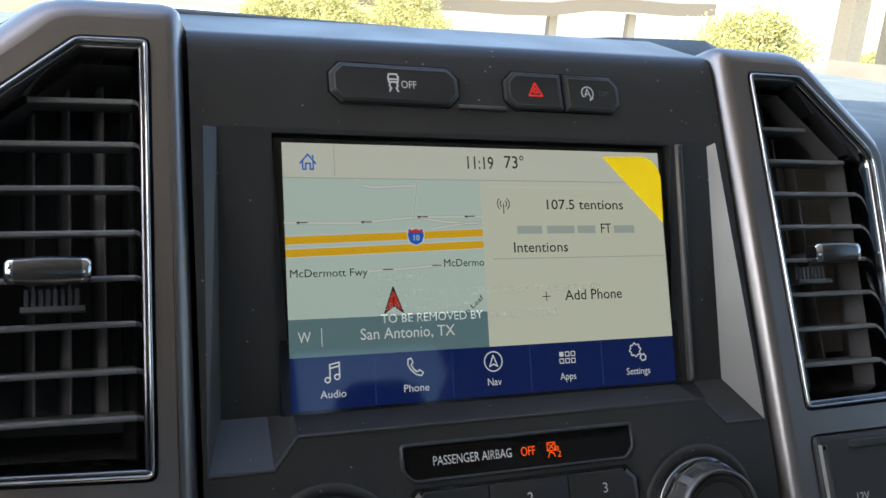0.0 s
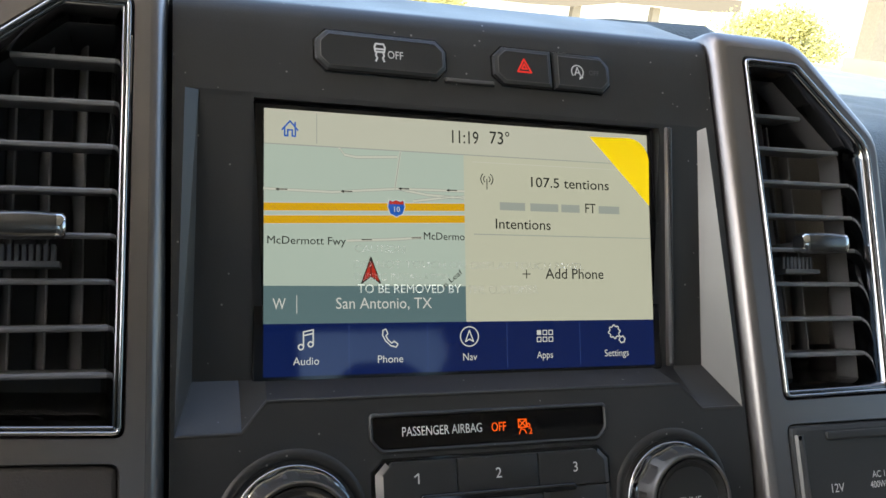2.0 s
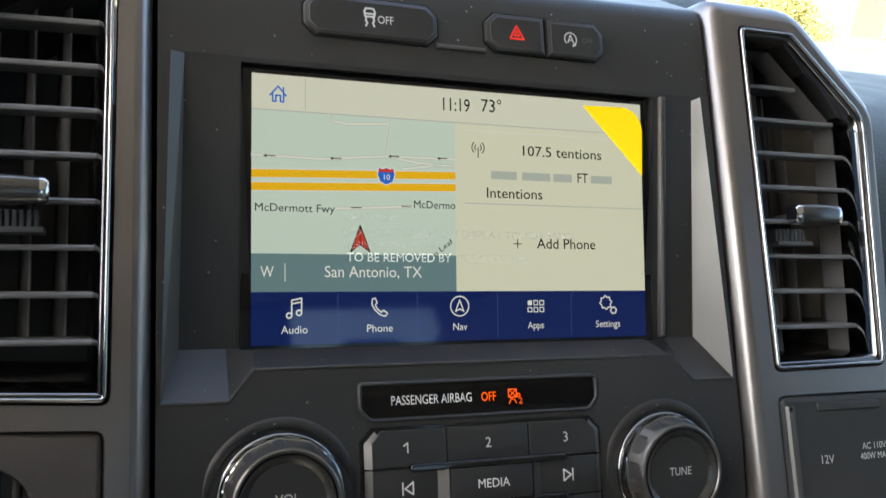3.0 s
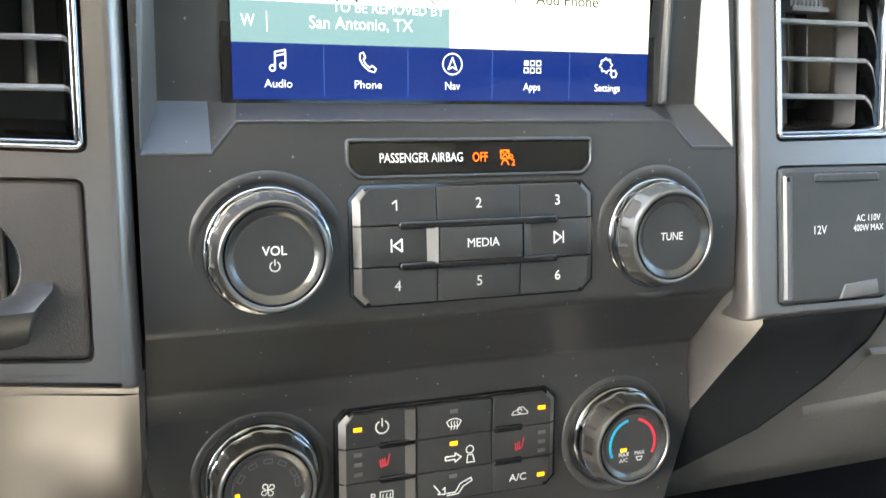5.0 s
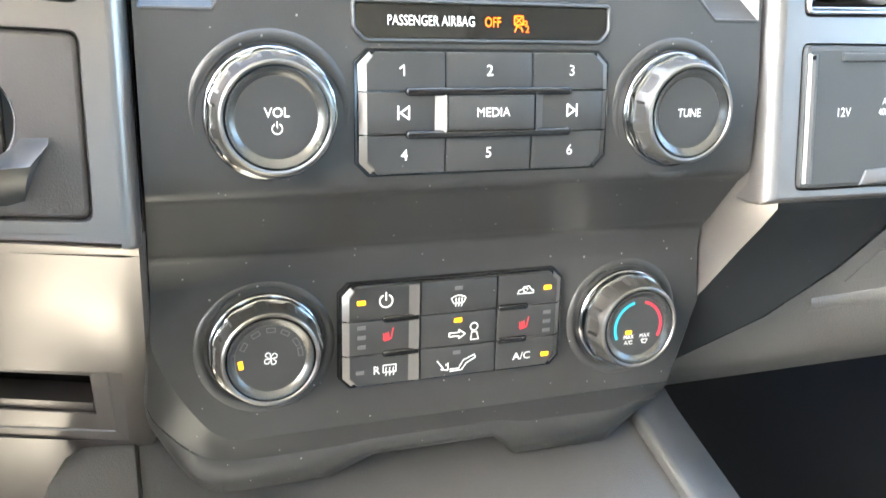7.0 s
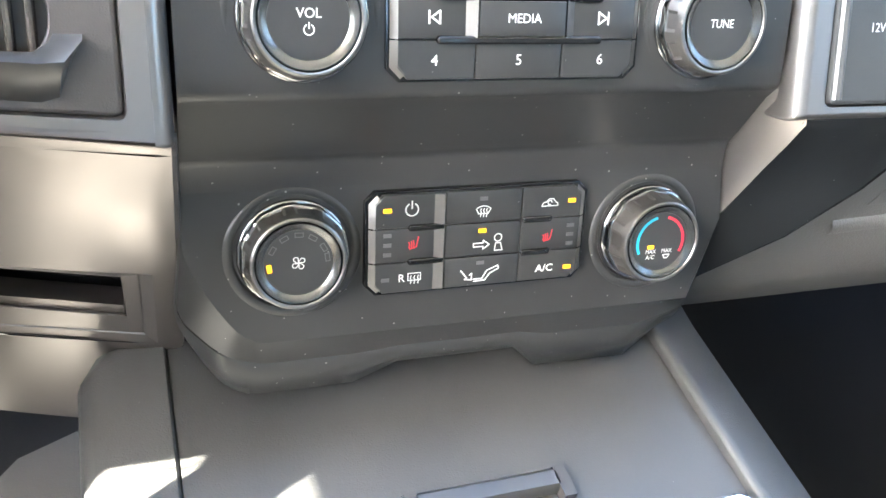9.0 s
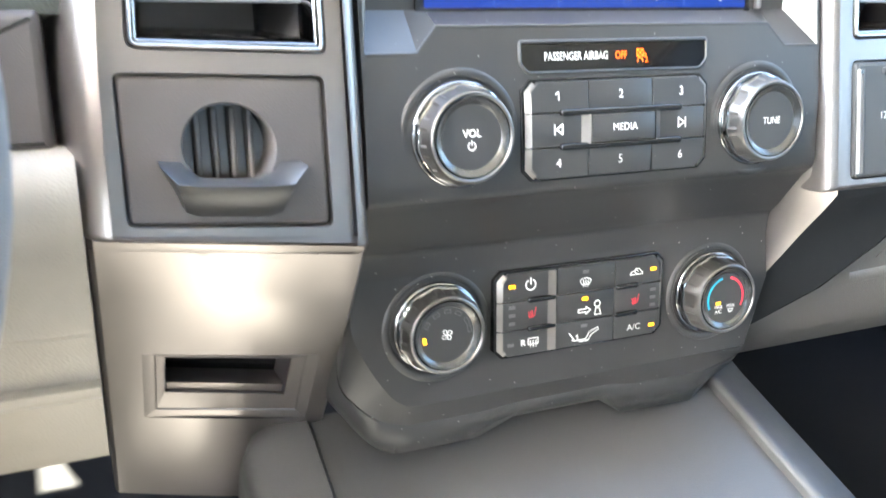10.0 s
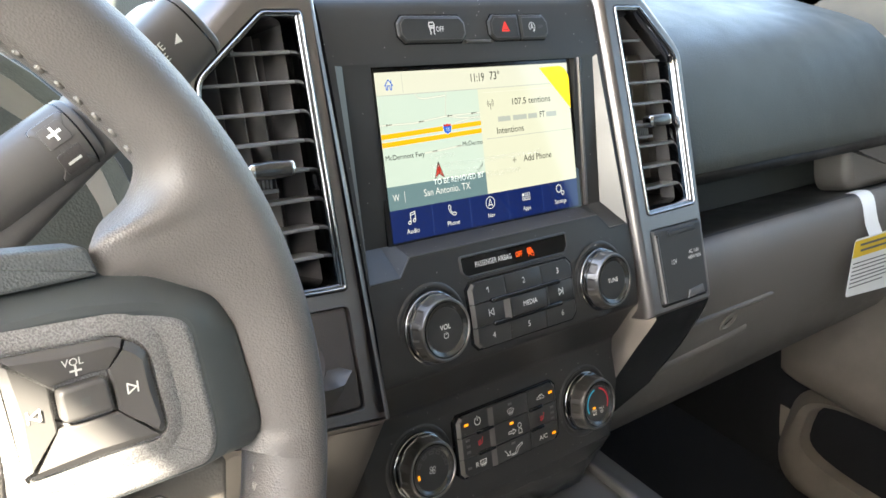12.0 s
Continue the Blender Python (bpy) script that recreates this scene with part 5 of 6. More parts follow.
r, f, w = rotary_knob(-79, -105, 19.6, 33.2, "black volume knob with chrome ring")
legend(f, lettering("VOL", -79, -103.4, w, 3.3, "CENTER", 8.4, bold=1.8))
legend(f, ribbon([arc(-79, -108.6, 1.7, 120, 420, 16), [(-79, -108.2), (-79, -106.3)]], 0.4, w))
r, f, w = rotary_knob(80.5, -106, 19.8, 33.4, "black tuning knob with chrome ring")
legend(f, lettering("TUNE", 80.5, -106, w, 3.3, "CENTER", 10.4, bold=0.4))
r, f, w = rotary_knob(-79.2, -201, -9.6, 4.6, "black fan speed knob with chrome ring")
for a in range(4):
    petal = []
    for k in range(15):
        b = 2 * math.pi * k / 14
        x, y = 1.75 + 1.55 * math.cos(b), 1.0 * math.sin(b) * (1.25 if math.cos(b) > 0 else 0.8) + 0.35
        c, d = math.cos(radians(25 + 90 * a)), math.sin(radians(25 + 90 * a))
        petal.append((-79.2 + 0.84 * (x * c - y * d), -201 + 0.84 * (x * d + y * c)))
    legend(f, ribbon([petal], 0.36, w))
for i, a in enumerate((188, 150, 118, 88, 60, 30, 8)):
    c, s = math.cos(radians(a)), math.sin(radians(a))
    mark = [(-79.2 + 11.6 * c + x * -s - y * c, -201 + 11.6 * s + x * c - y * s) for x, y in ((-1.6, -0.85), (1.6, -0.85), (1.6, 0.85), (-1.6, 0.85))]
    if i == 0:
        part("lamp", patch(mark, w), M_LED, f, "lit amber lamp")
    else:
        part("lamp", ribbon([mark + mark[:1]], 0.32, w), M_DIMPRINT, f, "unlit lamp outline")
r, f, w = rotary_knob(83.6, -204, -9.4, 6.4, "black temperature knob with chrome ring")
legend(f, ribbon([arc(83.6, -204, 11.6, 105, 205, 18)], 1.3, w), M_BLUEARC, "cold_scale")
legend(f, ribbon([arc(83.6, -204, 11.6, 75, -25, 18)], 1.3, w), M_REDARC, "hot_scale")
part("lamp", patch(box(77.4, 80.6, -207.2, -205.6), w), M_LED, f, "lit amber lamp")
legend(f, lettering("MAX", 79.2, -208.6, w, 2.0, "CENTER", 5.2))
legend(f, lettering("A/C", 79.2, -211.3, w, 2.0, "CENTER", 4.4, bold=1))
legend(f, lettering("MAX", 87.4, -208.6, w, 2.0, "CENTER", 5.2))
legend(f, ribbon([[(85.8, -210.4), (89.0, -210.4), (88.2, -212), (86.6, -212), (85.8, -210.4)]], 0.4, w))


def pocket_panel():
    root = thing("pocket_panel", (-177, -109, 20), "dark grey panel with round hole and pull lip", "pocket")
    BENT.add(root)

    def wf(u, v):
        return col(u, v) - 1.2
    plate = fillet(box(-216, -138, -139, -79), 4)
    cu, cv, r = -176, -107.5, 18.2
    hole = [(cu + r * math.cos(2 * math.pi * i / 40), cv + r * math.sin(2 * math.pi * i / 40)) for i in range(40)]
    bm = sheet([inset(ccw(plate), 2.2), hole], wf)
    pl = ccw(plate)
    loft([[G(u, v, wf(u, v)) for u, v in inset(pl, 2.2)], [G(u, v, wf(u, v) - 0.5) for u, v in inset(pl, 1.0)], [G(u, v, wf(u, v) - 1.6) for u, v in inset(pl, 0.4)], [G(u, v, wf(u, v) - 8) for u, v in inset(pl, 0.4)]], bm)
    part("plate", bm, M_POCKET, root, sharp=0.8, flat=3)
    bm = loft([[G(u, v, wf(u, v)) for u, v in hole], [G(u, v, wf(u, v) - 1.5) for u, v in inset(hole, 0.8)], [G(u, v, wf(u, v) - 30) for u, v in inset(hole, 0.8)]])
    part("bore", bm, M_VENT, root, sharp=0.9)
    part("bore_back", patch(hole, lambda u, v: wf(u, v) - 24), M_VENT, root)
    for k in range(4):
        part("rib", slab(fillet(box(cu - 11.5 + k * 7, cu - 9 + k * 7, cv - 16, cv + 15), 1), wf(-1, cv) - 14, wf(-1, cv) - 25, 1.0), M_VENT, root)
    # pull lip: a shelf round the lower half of the hole
    def path(pts, dw):
        full = [(-a, b) for a, b in pts] + [(a, b) for a, b in pts[::-1]]
        return [G(cu + a, cv + b, wf(cu + a, cv + b) + dw) for a, b in full]
    inner = [(27, -5), (18.4, -5.5), (16.4, -8.6), (11.5, -12.4), (3, -12.8)]
    outer = [(27.6, -5.6), (25.2, -8.5), (21.8, -12.6), (14, -13.6), (3, -13.6)]
    below = [(26.4, -7.5), (23.4, -12.5), (20.4, -17.5), (14, -19), (3, -19)]
    foot = [(25.0, -8.5), (21.4, -18.5), (18.4, -26.5), (13, -28.4), (3, -28.4)]
    mixp = lambda a, b, t: [(p[0] * (1 - t) + q[0] * t, p[1] * (1 - t) + q[1] * t) for p, q in zip(a, b)]
    rings = [path(inner, -6), path(inner, -0.3), path(mixp(inner, outer, 0.9), 10.4), path(outer, 11), path(mixp(outer, below, 0.25), 10.6), path(below, 8.5), path(foot, -1)]
    part("pull_lip", loft(rings, closed=False), M_SMOOTH, root, "smooth grey pull lip", sharp=0.75)


pocket_panel()


def outlet_cover():
    root = thing("outlet_cover", (177, -109, 22), "dark grey hinged power outlet cover", "outlet cover")

    def wf(u, v):
        return col(u, v) + 2.0
    plate = fillet([(139, -139), (199.2, -139), (203.2, -80), (139, -80)], 3)
    part("cover", slab(plate, wf, lambda u, v: wf(u, v) - 10, 2.0), M_COVER, root, sharp=0.5)
    bm = loft([[G(140.0 + x, v, wf(1, v) + z) for x, z in ((-0.6, -4), (-0.4, -1.0), (1.0, 0.8), (3.0, 1.0), (4.8, 0.1))] for v in (-136.5, -110, -83.5)], closed=False)
    part("hinge_rib", bm, M_EDGE, root, "satin upright edge strip")
    part("screw_hole", disc(141.8, -84.8, 1.0, wf(1, -84.8) + 1.15, 16), M_GLOSS, root)
    part("hinge_tab", slab(fillet(box(157, 193, -86.5, -82.8), 1.0), lambda u, v: wf(u, v) + 1.2, wf(1, -85) - 3, 0.8), M_COVER, root)
    part("finger_tab", slab([(170.5, -138.2), (193, -137.2), (192, -130.5), (173.5, -132)], lambda u, v: wf(u, v) + 1.0, wf(1, -130) - 3, 0.8), M_KEY, root, "lighter finger tab")
    z = lambda u, v: wf(u, v) + 0.15
    part("lettering", lettering("12V", 159.6, -107.4, z, 3.8, "CENTER", 7.0), M_WHITE, root)
    part("lettering", lettering("AC 110V", 187.5, -103.0, z, 3.0, "CENTER", 14), M_WHITE, root)
    part("lettering", lettering("400W MAX", 187.5, -107.4, z, 3.0, "CENTER", 17.6), M_WHITE, root)


outlet_cover()

# ---- dash on both sides ----
pad_prof = [(3, -54), (4.5, -49), (3.5, -30), (-2, 0), (-14, 35), (-34, 66), (-62, 88), (-110, 106), (-220, 150), (-420, 244), (-620, 330), (-620, 150), (-160, -40), (-120, -54)]
pad = thing("dash_pad", (500, 0, 0), "soft dark slate dash pad on the passenger side", "dash pad")
far_prof = [(-43, -54), (-40, -50), (-39.5, -40), (-41, -20), (-45, 5), (-53, 35), (-68, 66), (-88, 88), (-120, 106)] + pad_prof[8:]
part("padded_skin", extrude_profile(far_prof, 205, 790), M_PAD, pad, sharp=0.9)
# black strip imitates the shade on the pad's turned-under edge
part("lower_lip", extrude_profile([(-43, -54.3), (-45.5, -61), (-52, -66), (-110, -66), (-110, -54.3)], 205, 790), M_UNDER, pad, "dark lip under the pad")
solo("dash_pad", extrude_profile(pad_prof, -760, -229), M_PAD, "soft dark dash pad behind the steering wheel", "dash pad", sharp=0.9)
lid = [[G(u, v0 + (v1 - v0) * q, w) for w, v0, v1 in ((-46, 112, 113), (-62, 116, 134), (-95, 122, 146), (-160, 128, 152), (-230, 134, 150), (-230, 120, 120), (-46, 104, 104))] for u, q in ((76, 0.05), (86, 0.5), (96, 0.75), (108, 0.85), (170, 1.0), (182, 0.7), (190, 0.1))]
solo("dash_top_lid", loft(lid, cap=True), M_PAD, "raised dark lid on the dash top", "dash trim", sharp=0.7)
solo("dash_pad", extrude_profile([(-46.5, 120), (-50, 123), (-60, 126), (-90, 130), (-200, 140), (-420, 215), (-620, 290), (-620, 120), (-60, 90), (-46.5, 100)], -126, 126), M_PAD, "soft dark dash top behind the centre stack", "dash pad", sharp=0.9)


LOWER = [(-58, -117), (-46, -115.5), (-38, -117), (-31, -121), (-26.5, -128), (-24, -138), (-23.5, -150), (-26, -170), (-32, -196), (-42, -226), (-58, -256), (-82, -280), (-112, -294)]


def side_dash(u0, u1, material, label):
    root = thing("lower_dash", ((u0 + u1) / 2, -180, 0), label, "dash panel")
    part("body", extrude_profile(LOWER + [(-150, -300), (-210, -300), (-210, -116), (-130, -116)], u0, u1), material, root, sharp=0.9)
    return root


ld = side_dash(150, 760, M_TAUPE, "taupe grained plastic lower dash with glovebox")
part("lip_seam", extrude_profile([(-58, -116.4), (-46, -114.9), (-44, -115.6), (-56, -117.6)], 206, 760), M_COVER, ld)
# shelf above the glovebox
shelf = thing("dash_shelf", (500, -104, -60), "dark open shelf in the passenger dash", "shelf")
part("shelf_back", extrude_profile([(-142, -56), (-138, -56), (-138, -111), (-142, -111)], 206, 790), M_PAD, shelf)
part("shelf_floor", extrude_profile([(-142, -111), (-138, -111), (-58, -117), (-58, -119), (-142, -119)], 206, 790), M_COVER, shelf)


solo("dash_end_cap", slab(fillet([(640, -116), (790, -116), (790, -56), (646, -56)], [38, 2, 2, 6], 8), -56, -100, 12, steps=4), M_TAUPE, "taupe rounded end of the dash shelf", "dash trim", sharp=0.9)


def lower_w(v):
    for (w0, v0), (w1, v1) in zip(LOWER[3:], LOWER[4:]):
        if v1 <= v <= v0:
            return w0 + (w1 - w0) * (v0 - v) / (v0 - v1)
    return LOWER[3][0]


latch = thing("glovebox_latch", (300, -192, -30), "taupe recessed glovebox latch with lock", "latch")
z = lambda d: (lambda u, v: lower_w(v) + d)
part("latch_pull", loft([[G(u, v + dv, lower_w(v) + d) for u, v in ((256, -186), (300, -186), (352, -186), (402, -186))] for dv, d in ((1.5, -1), (0.8, 2.4), (-0.6, 3.2), (-2.4, 2.8), (-3.4, -1))], closed=False), M_TAUPE, latch, sharp=0.9)
part("latch_plate", slab(fillet([(256, -190), (392, -190), (352, -206), (240, -209)], 2), z(0.6), z(-4), 0.5), M_TAUPE, latch)
part("lower_lip", loft([[G(u, v + dv, lower_w(v) + d) for u, v in ((222, -220.5), (280, -218), (330, -216), (364, -214))] for dv, d in ((5, 0.0), (2.5, 1.4), (0, 1.8), (-3, 1.2), (-6, -1))], closed=False), M_TAUPE, latch, sharp=0.9)
bm = lathe(0, 0, [(10, 0.4), (9.6, 1.3), (8.6, 1.5), (7.6, 0.6), (7.0, 0.4)], 28, cap=True)
for p in bm.verts:
    x, y, d = p.co.x * 1400, p.co.z * 1000 * 0.72, -p.co.y * 1500
    v = -198.5 + y + x * 0.22
    p.co = G(325 + x, v, lower_w(v) + d)
part("lock", bm, M_TAUPE, latch, "oval lock surround")
part("key_slot", patch([(319, -200.6), (331, -196.2), (332, -197.6), (320, -202.2)], z(1.2)), M_GLOSS, latch)

knee = thing("knee_panel", (-496, -180, 0), "beige grained plastic knee panel under the wheel", "dash panel")
part("upper_panel", extrude_profile([(-6, -103), (3, -102), (11, -104.5), (17, -110), (20, -120), (20, -135), (16, -155), (10.5, -173), (8.5, -176.2), (4, -177), (-120, -177), (-120, -106)], -760, -232), M_BEIGE, knee, sharp=0.9)
part("recess_band", extrude_profile([(5, -177), (-7, -200.5), (-120, -200.5), (-120, -177)], -760, -232), M_BEIGE, knee, sharp=0.9)
part("ridge", extrude_profile([(-5, -200.6), (-1.5, -202), (-2.5, -206), (-8, -209.4), (-120, -209.4), (-120, -200.6)], -760, -232), M_BEIGE, knee, sharp=0.9)
part("lower_panel", extrude_profile([(-9.5, -209.6), (-30, -234), (-54, -255), (-64, -262), (-70, -265), (-110, -272), (-160, -272), (-160, -209.6)], -760, -232), M_BEIGE, knee, sharp=0.9)

tag = thing("airbag_tag", (500, -120, 25), "white and yellow paper tag looped over the dash", "paper tag")
strap = [[G(x, v, w) for x in (a, (a + b) / 2, b)] for a, b, v, w in ((632, 666, -114.6, -58), (630, 664, -114.6, -48), (626, 660, -115, -42), (620, 654, -117, -36), (612, 646, -120.5, -30), (605, 638, -127, -25), (600, 633, -136, -22), (598, 632, -147, -20), (597, 631, -160, -15.5))]
part("strap", loft(strap, closed=False), M_PAPER, tag)
tw = lambda u, v: -14 + (v + 150) * 0.05
part("card", slab(fillet([(536, -219), (653, -229), (681, -161), (560, -158)], 5), tw, lambda u, v: tw(u, v) - 0.4), M_PAPER, tag)
part("card_band", patch([(552, -178), (673, -182), (680, -163), (559, -160)], lambda u, v: tw(u, v) + 0.3), M_YELLOWPAPER, tag, "yellow heading band")
for k in range(7):
    a, v = 554 - k * 1.7, -184 - k * 4.2
    part("print_bar", patch([(a, v), (a + 102 - 16 * (k in (3, 6)), v - 4), (a + 102 - 16 * (k in (3, 6)), v - 5.3), (a, v - 1.3)], lambda u, v: tw(u, v) + 0.3), M_INK, tag)
for k in range(2):
    part("print_bar", patch([(572, -164.5 - k * 6.4), (654, -167 - k * 6.4), (654, -169.6 - k * 6.4), (572, -167.1 - k * 6.4)], lambda u, v: tw(u, v) + 0.5), M_INK, tag)

# ---- console ----
console = thing("centre_console", (0, -0.2, 0.34), "dark grained plastic centre console tray", "console", "", None)
def cz(y):
    return 0.7225 + (y + 0.07) * 0.10
rows = []
for y in (-0.03, -0.06, -0.15, -0.3, -0.5):
    x1 = 0.120 if y > -0.07 else 0.120 + (-0.07 - y) * 0.09
    rows.append([Vector((-0.1285, y, cz(y))), Vector((x1, y, cz(y))), Vector((x1, y, 0.4)), Vector((-0.1285, y, 0.4))])
part("tray", loft(rows, cap=True), M_CONSOLE, console)
rows = []
for y in (-0.02, -0.06, -0.15, -0.3, -0.5):
    x1 = 0.1205 if y > -0.07 else 0.1205 + (-0.07 - y) * 0.09
    g = cz(y)
    x2 = x1 + 0.036
    rows.append([Vector(p) for p in ((x1, y, g - 0.02), (x1, y, g + 0.0035), (x1 + 0.0012, y, g + 0.0055), (x1 + 0.004, y, g + 0.0062), (x1 + 0.007, y, g + 0.005), (x2 - 0.004, y, g - 0.001), (x2, y, g - 0.006), (x2 + 0.002, y, 0.4), (x1, y, 0.4))])
part("side_rail", loft(rows, cap=True), M_CONSOLE, console, "raised console edge rail", sharp=0.9)
rows = []
for y in (0.03, -0.05, -0.2, -0.5):
    rows.append([Vector(q) for q in ((-0.166, y, 0.598), (-0.175, y, 0.596), (-0.215, y, 0.575), (-0.258, y, 0.52), (-0.262, y, 0.36), (-0.166, y, 0.36))])
# beige part coloured dark so its sunlit glare in the lower panel stays weak
part("base_flare", loft(rows, cap=True), M_CONSOLE, console, "flared dark console base", sharp=0.8)
rows = []
for y, t in ((-0.026, 0.0), (-0.032, 0.7), (-0.045, 1.0), (-0.08, 1.0), (-0.3, 1.0), (-0.5, 1.0)):
    g = cz(y) + 0.002
    xl = -0.145 - 0.024 * t
    rows.append([Vector(p) for p in ((-0.1292, y, g - 0.02), (-0.1292, y, g - 0.001), (-0.1305, y, g + 0.0005), (xl + 0.007, y, g - 0.001), (xl + 0.002, y, g - 0.005), (xl, y, g - 0.012), (xl - 0.002, y, 0.4), (-0.1292, y, 0.4))])
part("shoulder", loft(rows, cap=True), M_CONSOLE, console, "smooth console shoulder", sharp=0.9)
handle = thing("tray_handle", (0, -0.135, 0.72), "satin metal tray pull handle", "handle", "", None)
hz = cz(-0.14)
rows = [[Vector((x, y, hz + zz + 0.0005)) for x in (-0.034, -0.030, 0.030, 0.034)] for y, zz in ((-0.129, 0.0), (-0.1295, 0.004), (-0.132, 0.0065), (-0.139, 0.0065), (-0.1405, 0.004), (-0.1405, 0.0))]
part("grip", loft(rows, closed=False), M_SATIN, handle)
for x in (-0.036, 0.036):
    part("end_cap", block(x - 0.003, x + 0.003, -0.146, -0.130, hz, hz + 0.007), M_SMOOTH, handle)
rim = thing("bin_rim", (0.08, -0.17, 0.72), "chrome rim round the console bin", "trim", "", None)
pts = [Vector((-0.11, -0.163, hz)), Vector((0.03, -0.163, hz + 0.001)), Vector((0.118, -0.163, hz + 0.002)), Vector((0.126, -0.168, hz + 0.002)), Vector((0.130, -0.20, hz)), Vector((0.14, -0.35, cz(-0.35) + 0.002))]
part("rim_bar", tube(pts, 0.0035, 10), M_CHROME, rim)

# ---- passenger door ----
door = thing("passenger_door", (0.87, -0.2, 0.4), "tan plastic door panel with armrest and pocket", "door", "", None)
part("upper_panel", loft([[Vector((x - (0 if y < 0.02 else (y - 0.02) * -0.3), y, zz)) for y in (0.075 + (zz - 0.55) * 0.3, 0.04, -0.05, -0.3, -0.9)] for x, zz in ((0.90, 1.06), (0.875, 1.0), (0.85, 0.88), (0.835, 0.74), (0.82, 0.62), (0.812, 0.56), (0.815, 0.53), (0.83, 0.518), (0.87, 0.515))], closed=False), M_DOOR, door, sharp=0.8)
part("lower_panel", loft([[Vector((x, y, zz)) for y in (0.085 - (0.52 - zz) * 0.3, 0.03, -0.3, -0.9)] for x, zz in ((0.875, 0.525), (0.868, 0.42), (0.875, 0.34))], closed=False), M_DOOR, door)
rows = []
for k in range(41):
    a = 2 * math.pi * k / 40
    ca, sa = math.copysign(abs(math.cos(a)) ** 0.5, math.cos(a)), math.copysign(abs(math.sin(a)) ** 0.5, math.sin(a))
    y, zz = -0.21 + 0.215 * ca, 0.452 + 0.056 * sa
    y2, z2 = -0.225 + 0.272 * ca, 0.425 + 0.105 * sa
    rows.append([Vector((0.87, y2, z2)), Vector((0.848, y2 - 0.012 * ca, z2 - 0.006 * sa)), Vector((0.840, (y + y2) / 2, (zz + z2) / 2)), Vector((0.843, y + 0.006 * ca, zz + 0.004 * sa)), Vector((0.868, y, zz))])
part("pocket_rim", loft(rows, closed=False), M_DOOR, door, sharp=0.9)
part("pocket_lining", loft([[r_[4] - Vector((0.003, 0, 0)) for r_ in rows[:-1]], [Vector((0.863, -0.21 + (r_[4].y + 0.21) * 0.2, 0.452)) for r_ in rows[:-1]]], cap=True), M_CARPET, door, "black pocket lining")

# ---- steering wheel ----
WC = Vector((-0.4374, -0.1640, 0.9855))
WM = Matrix.Translation(WC) @ pose(0, 0, 0, 71)


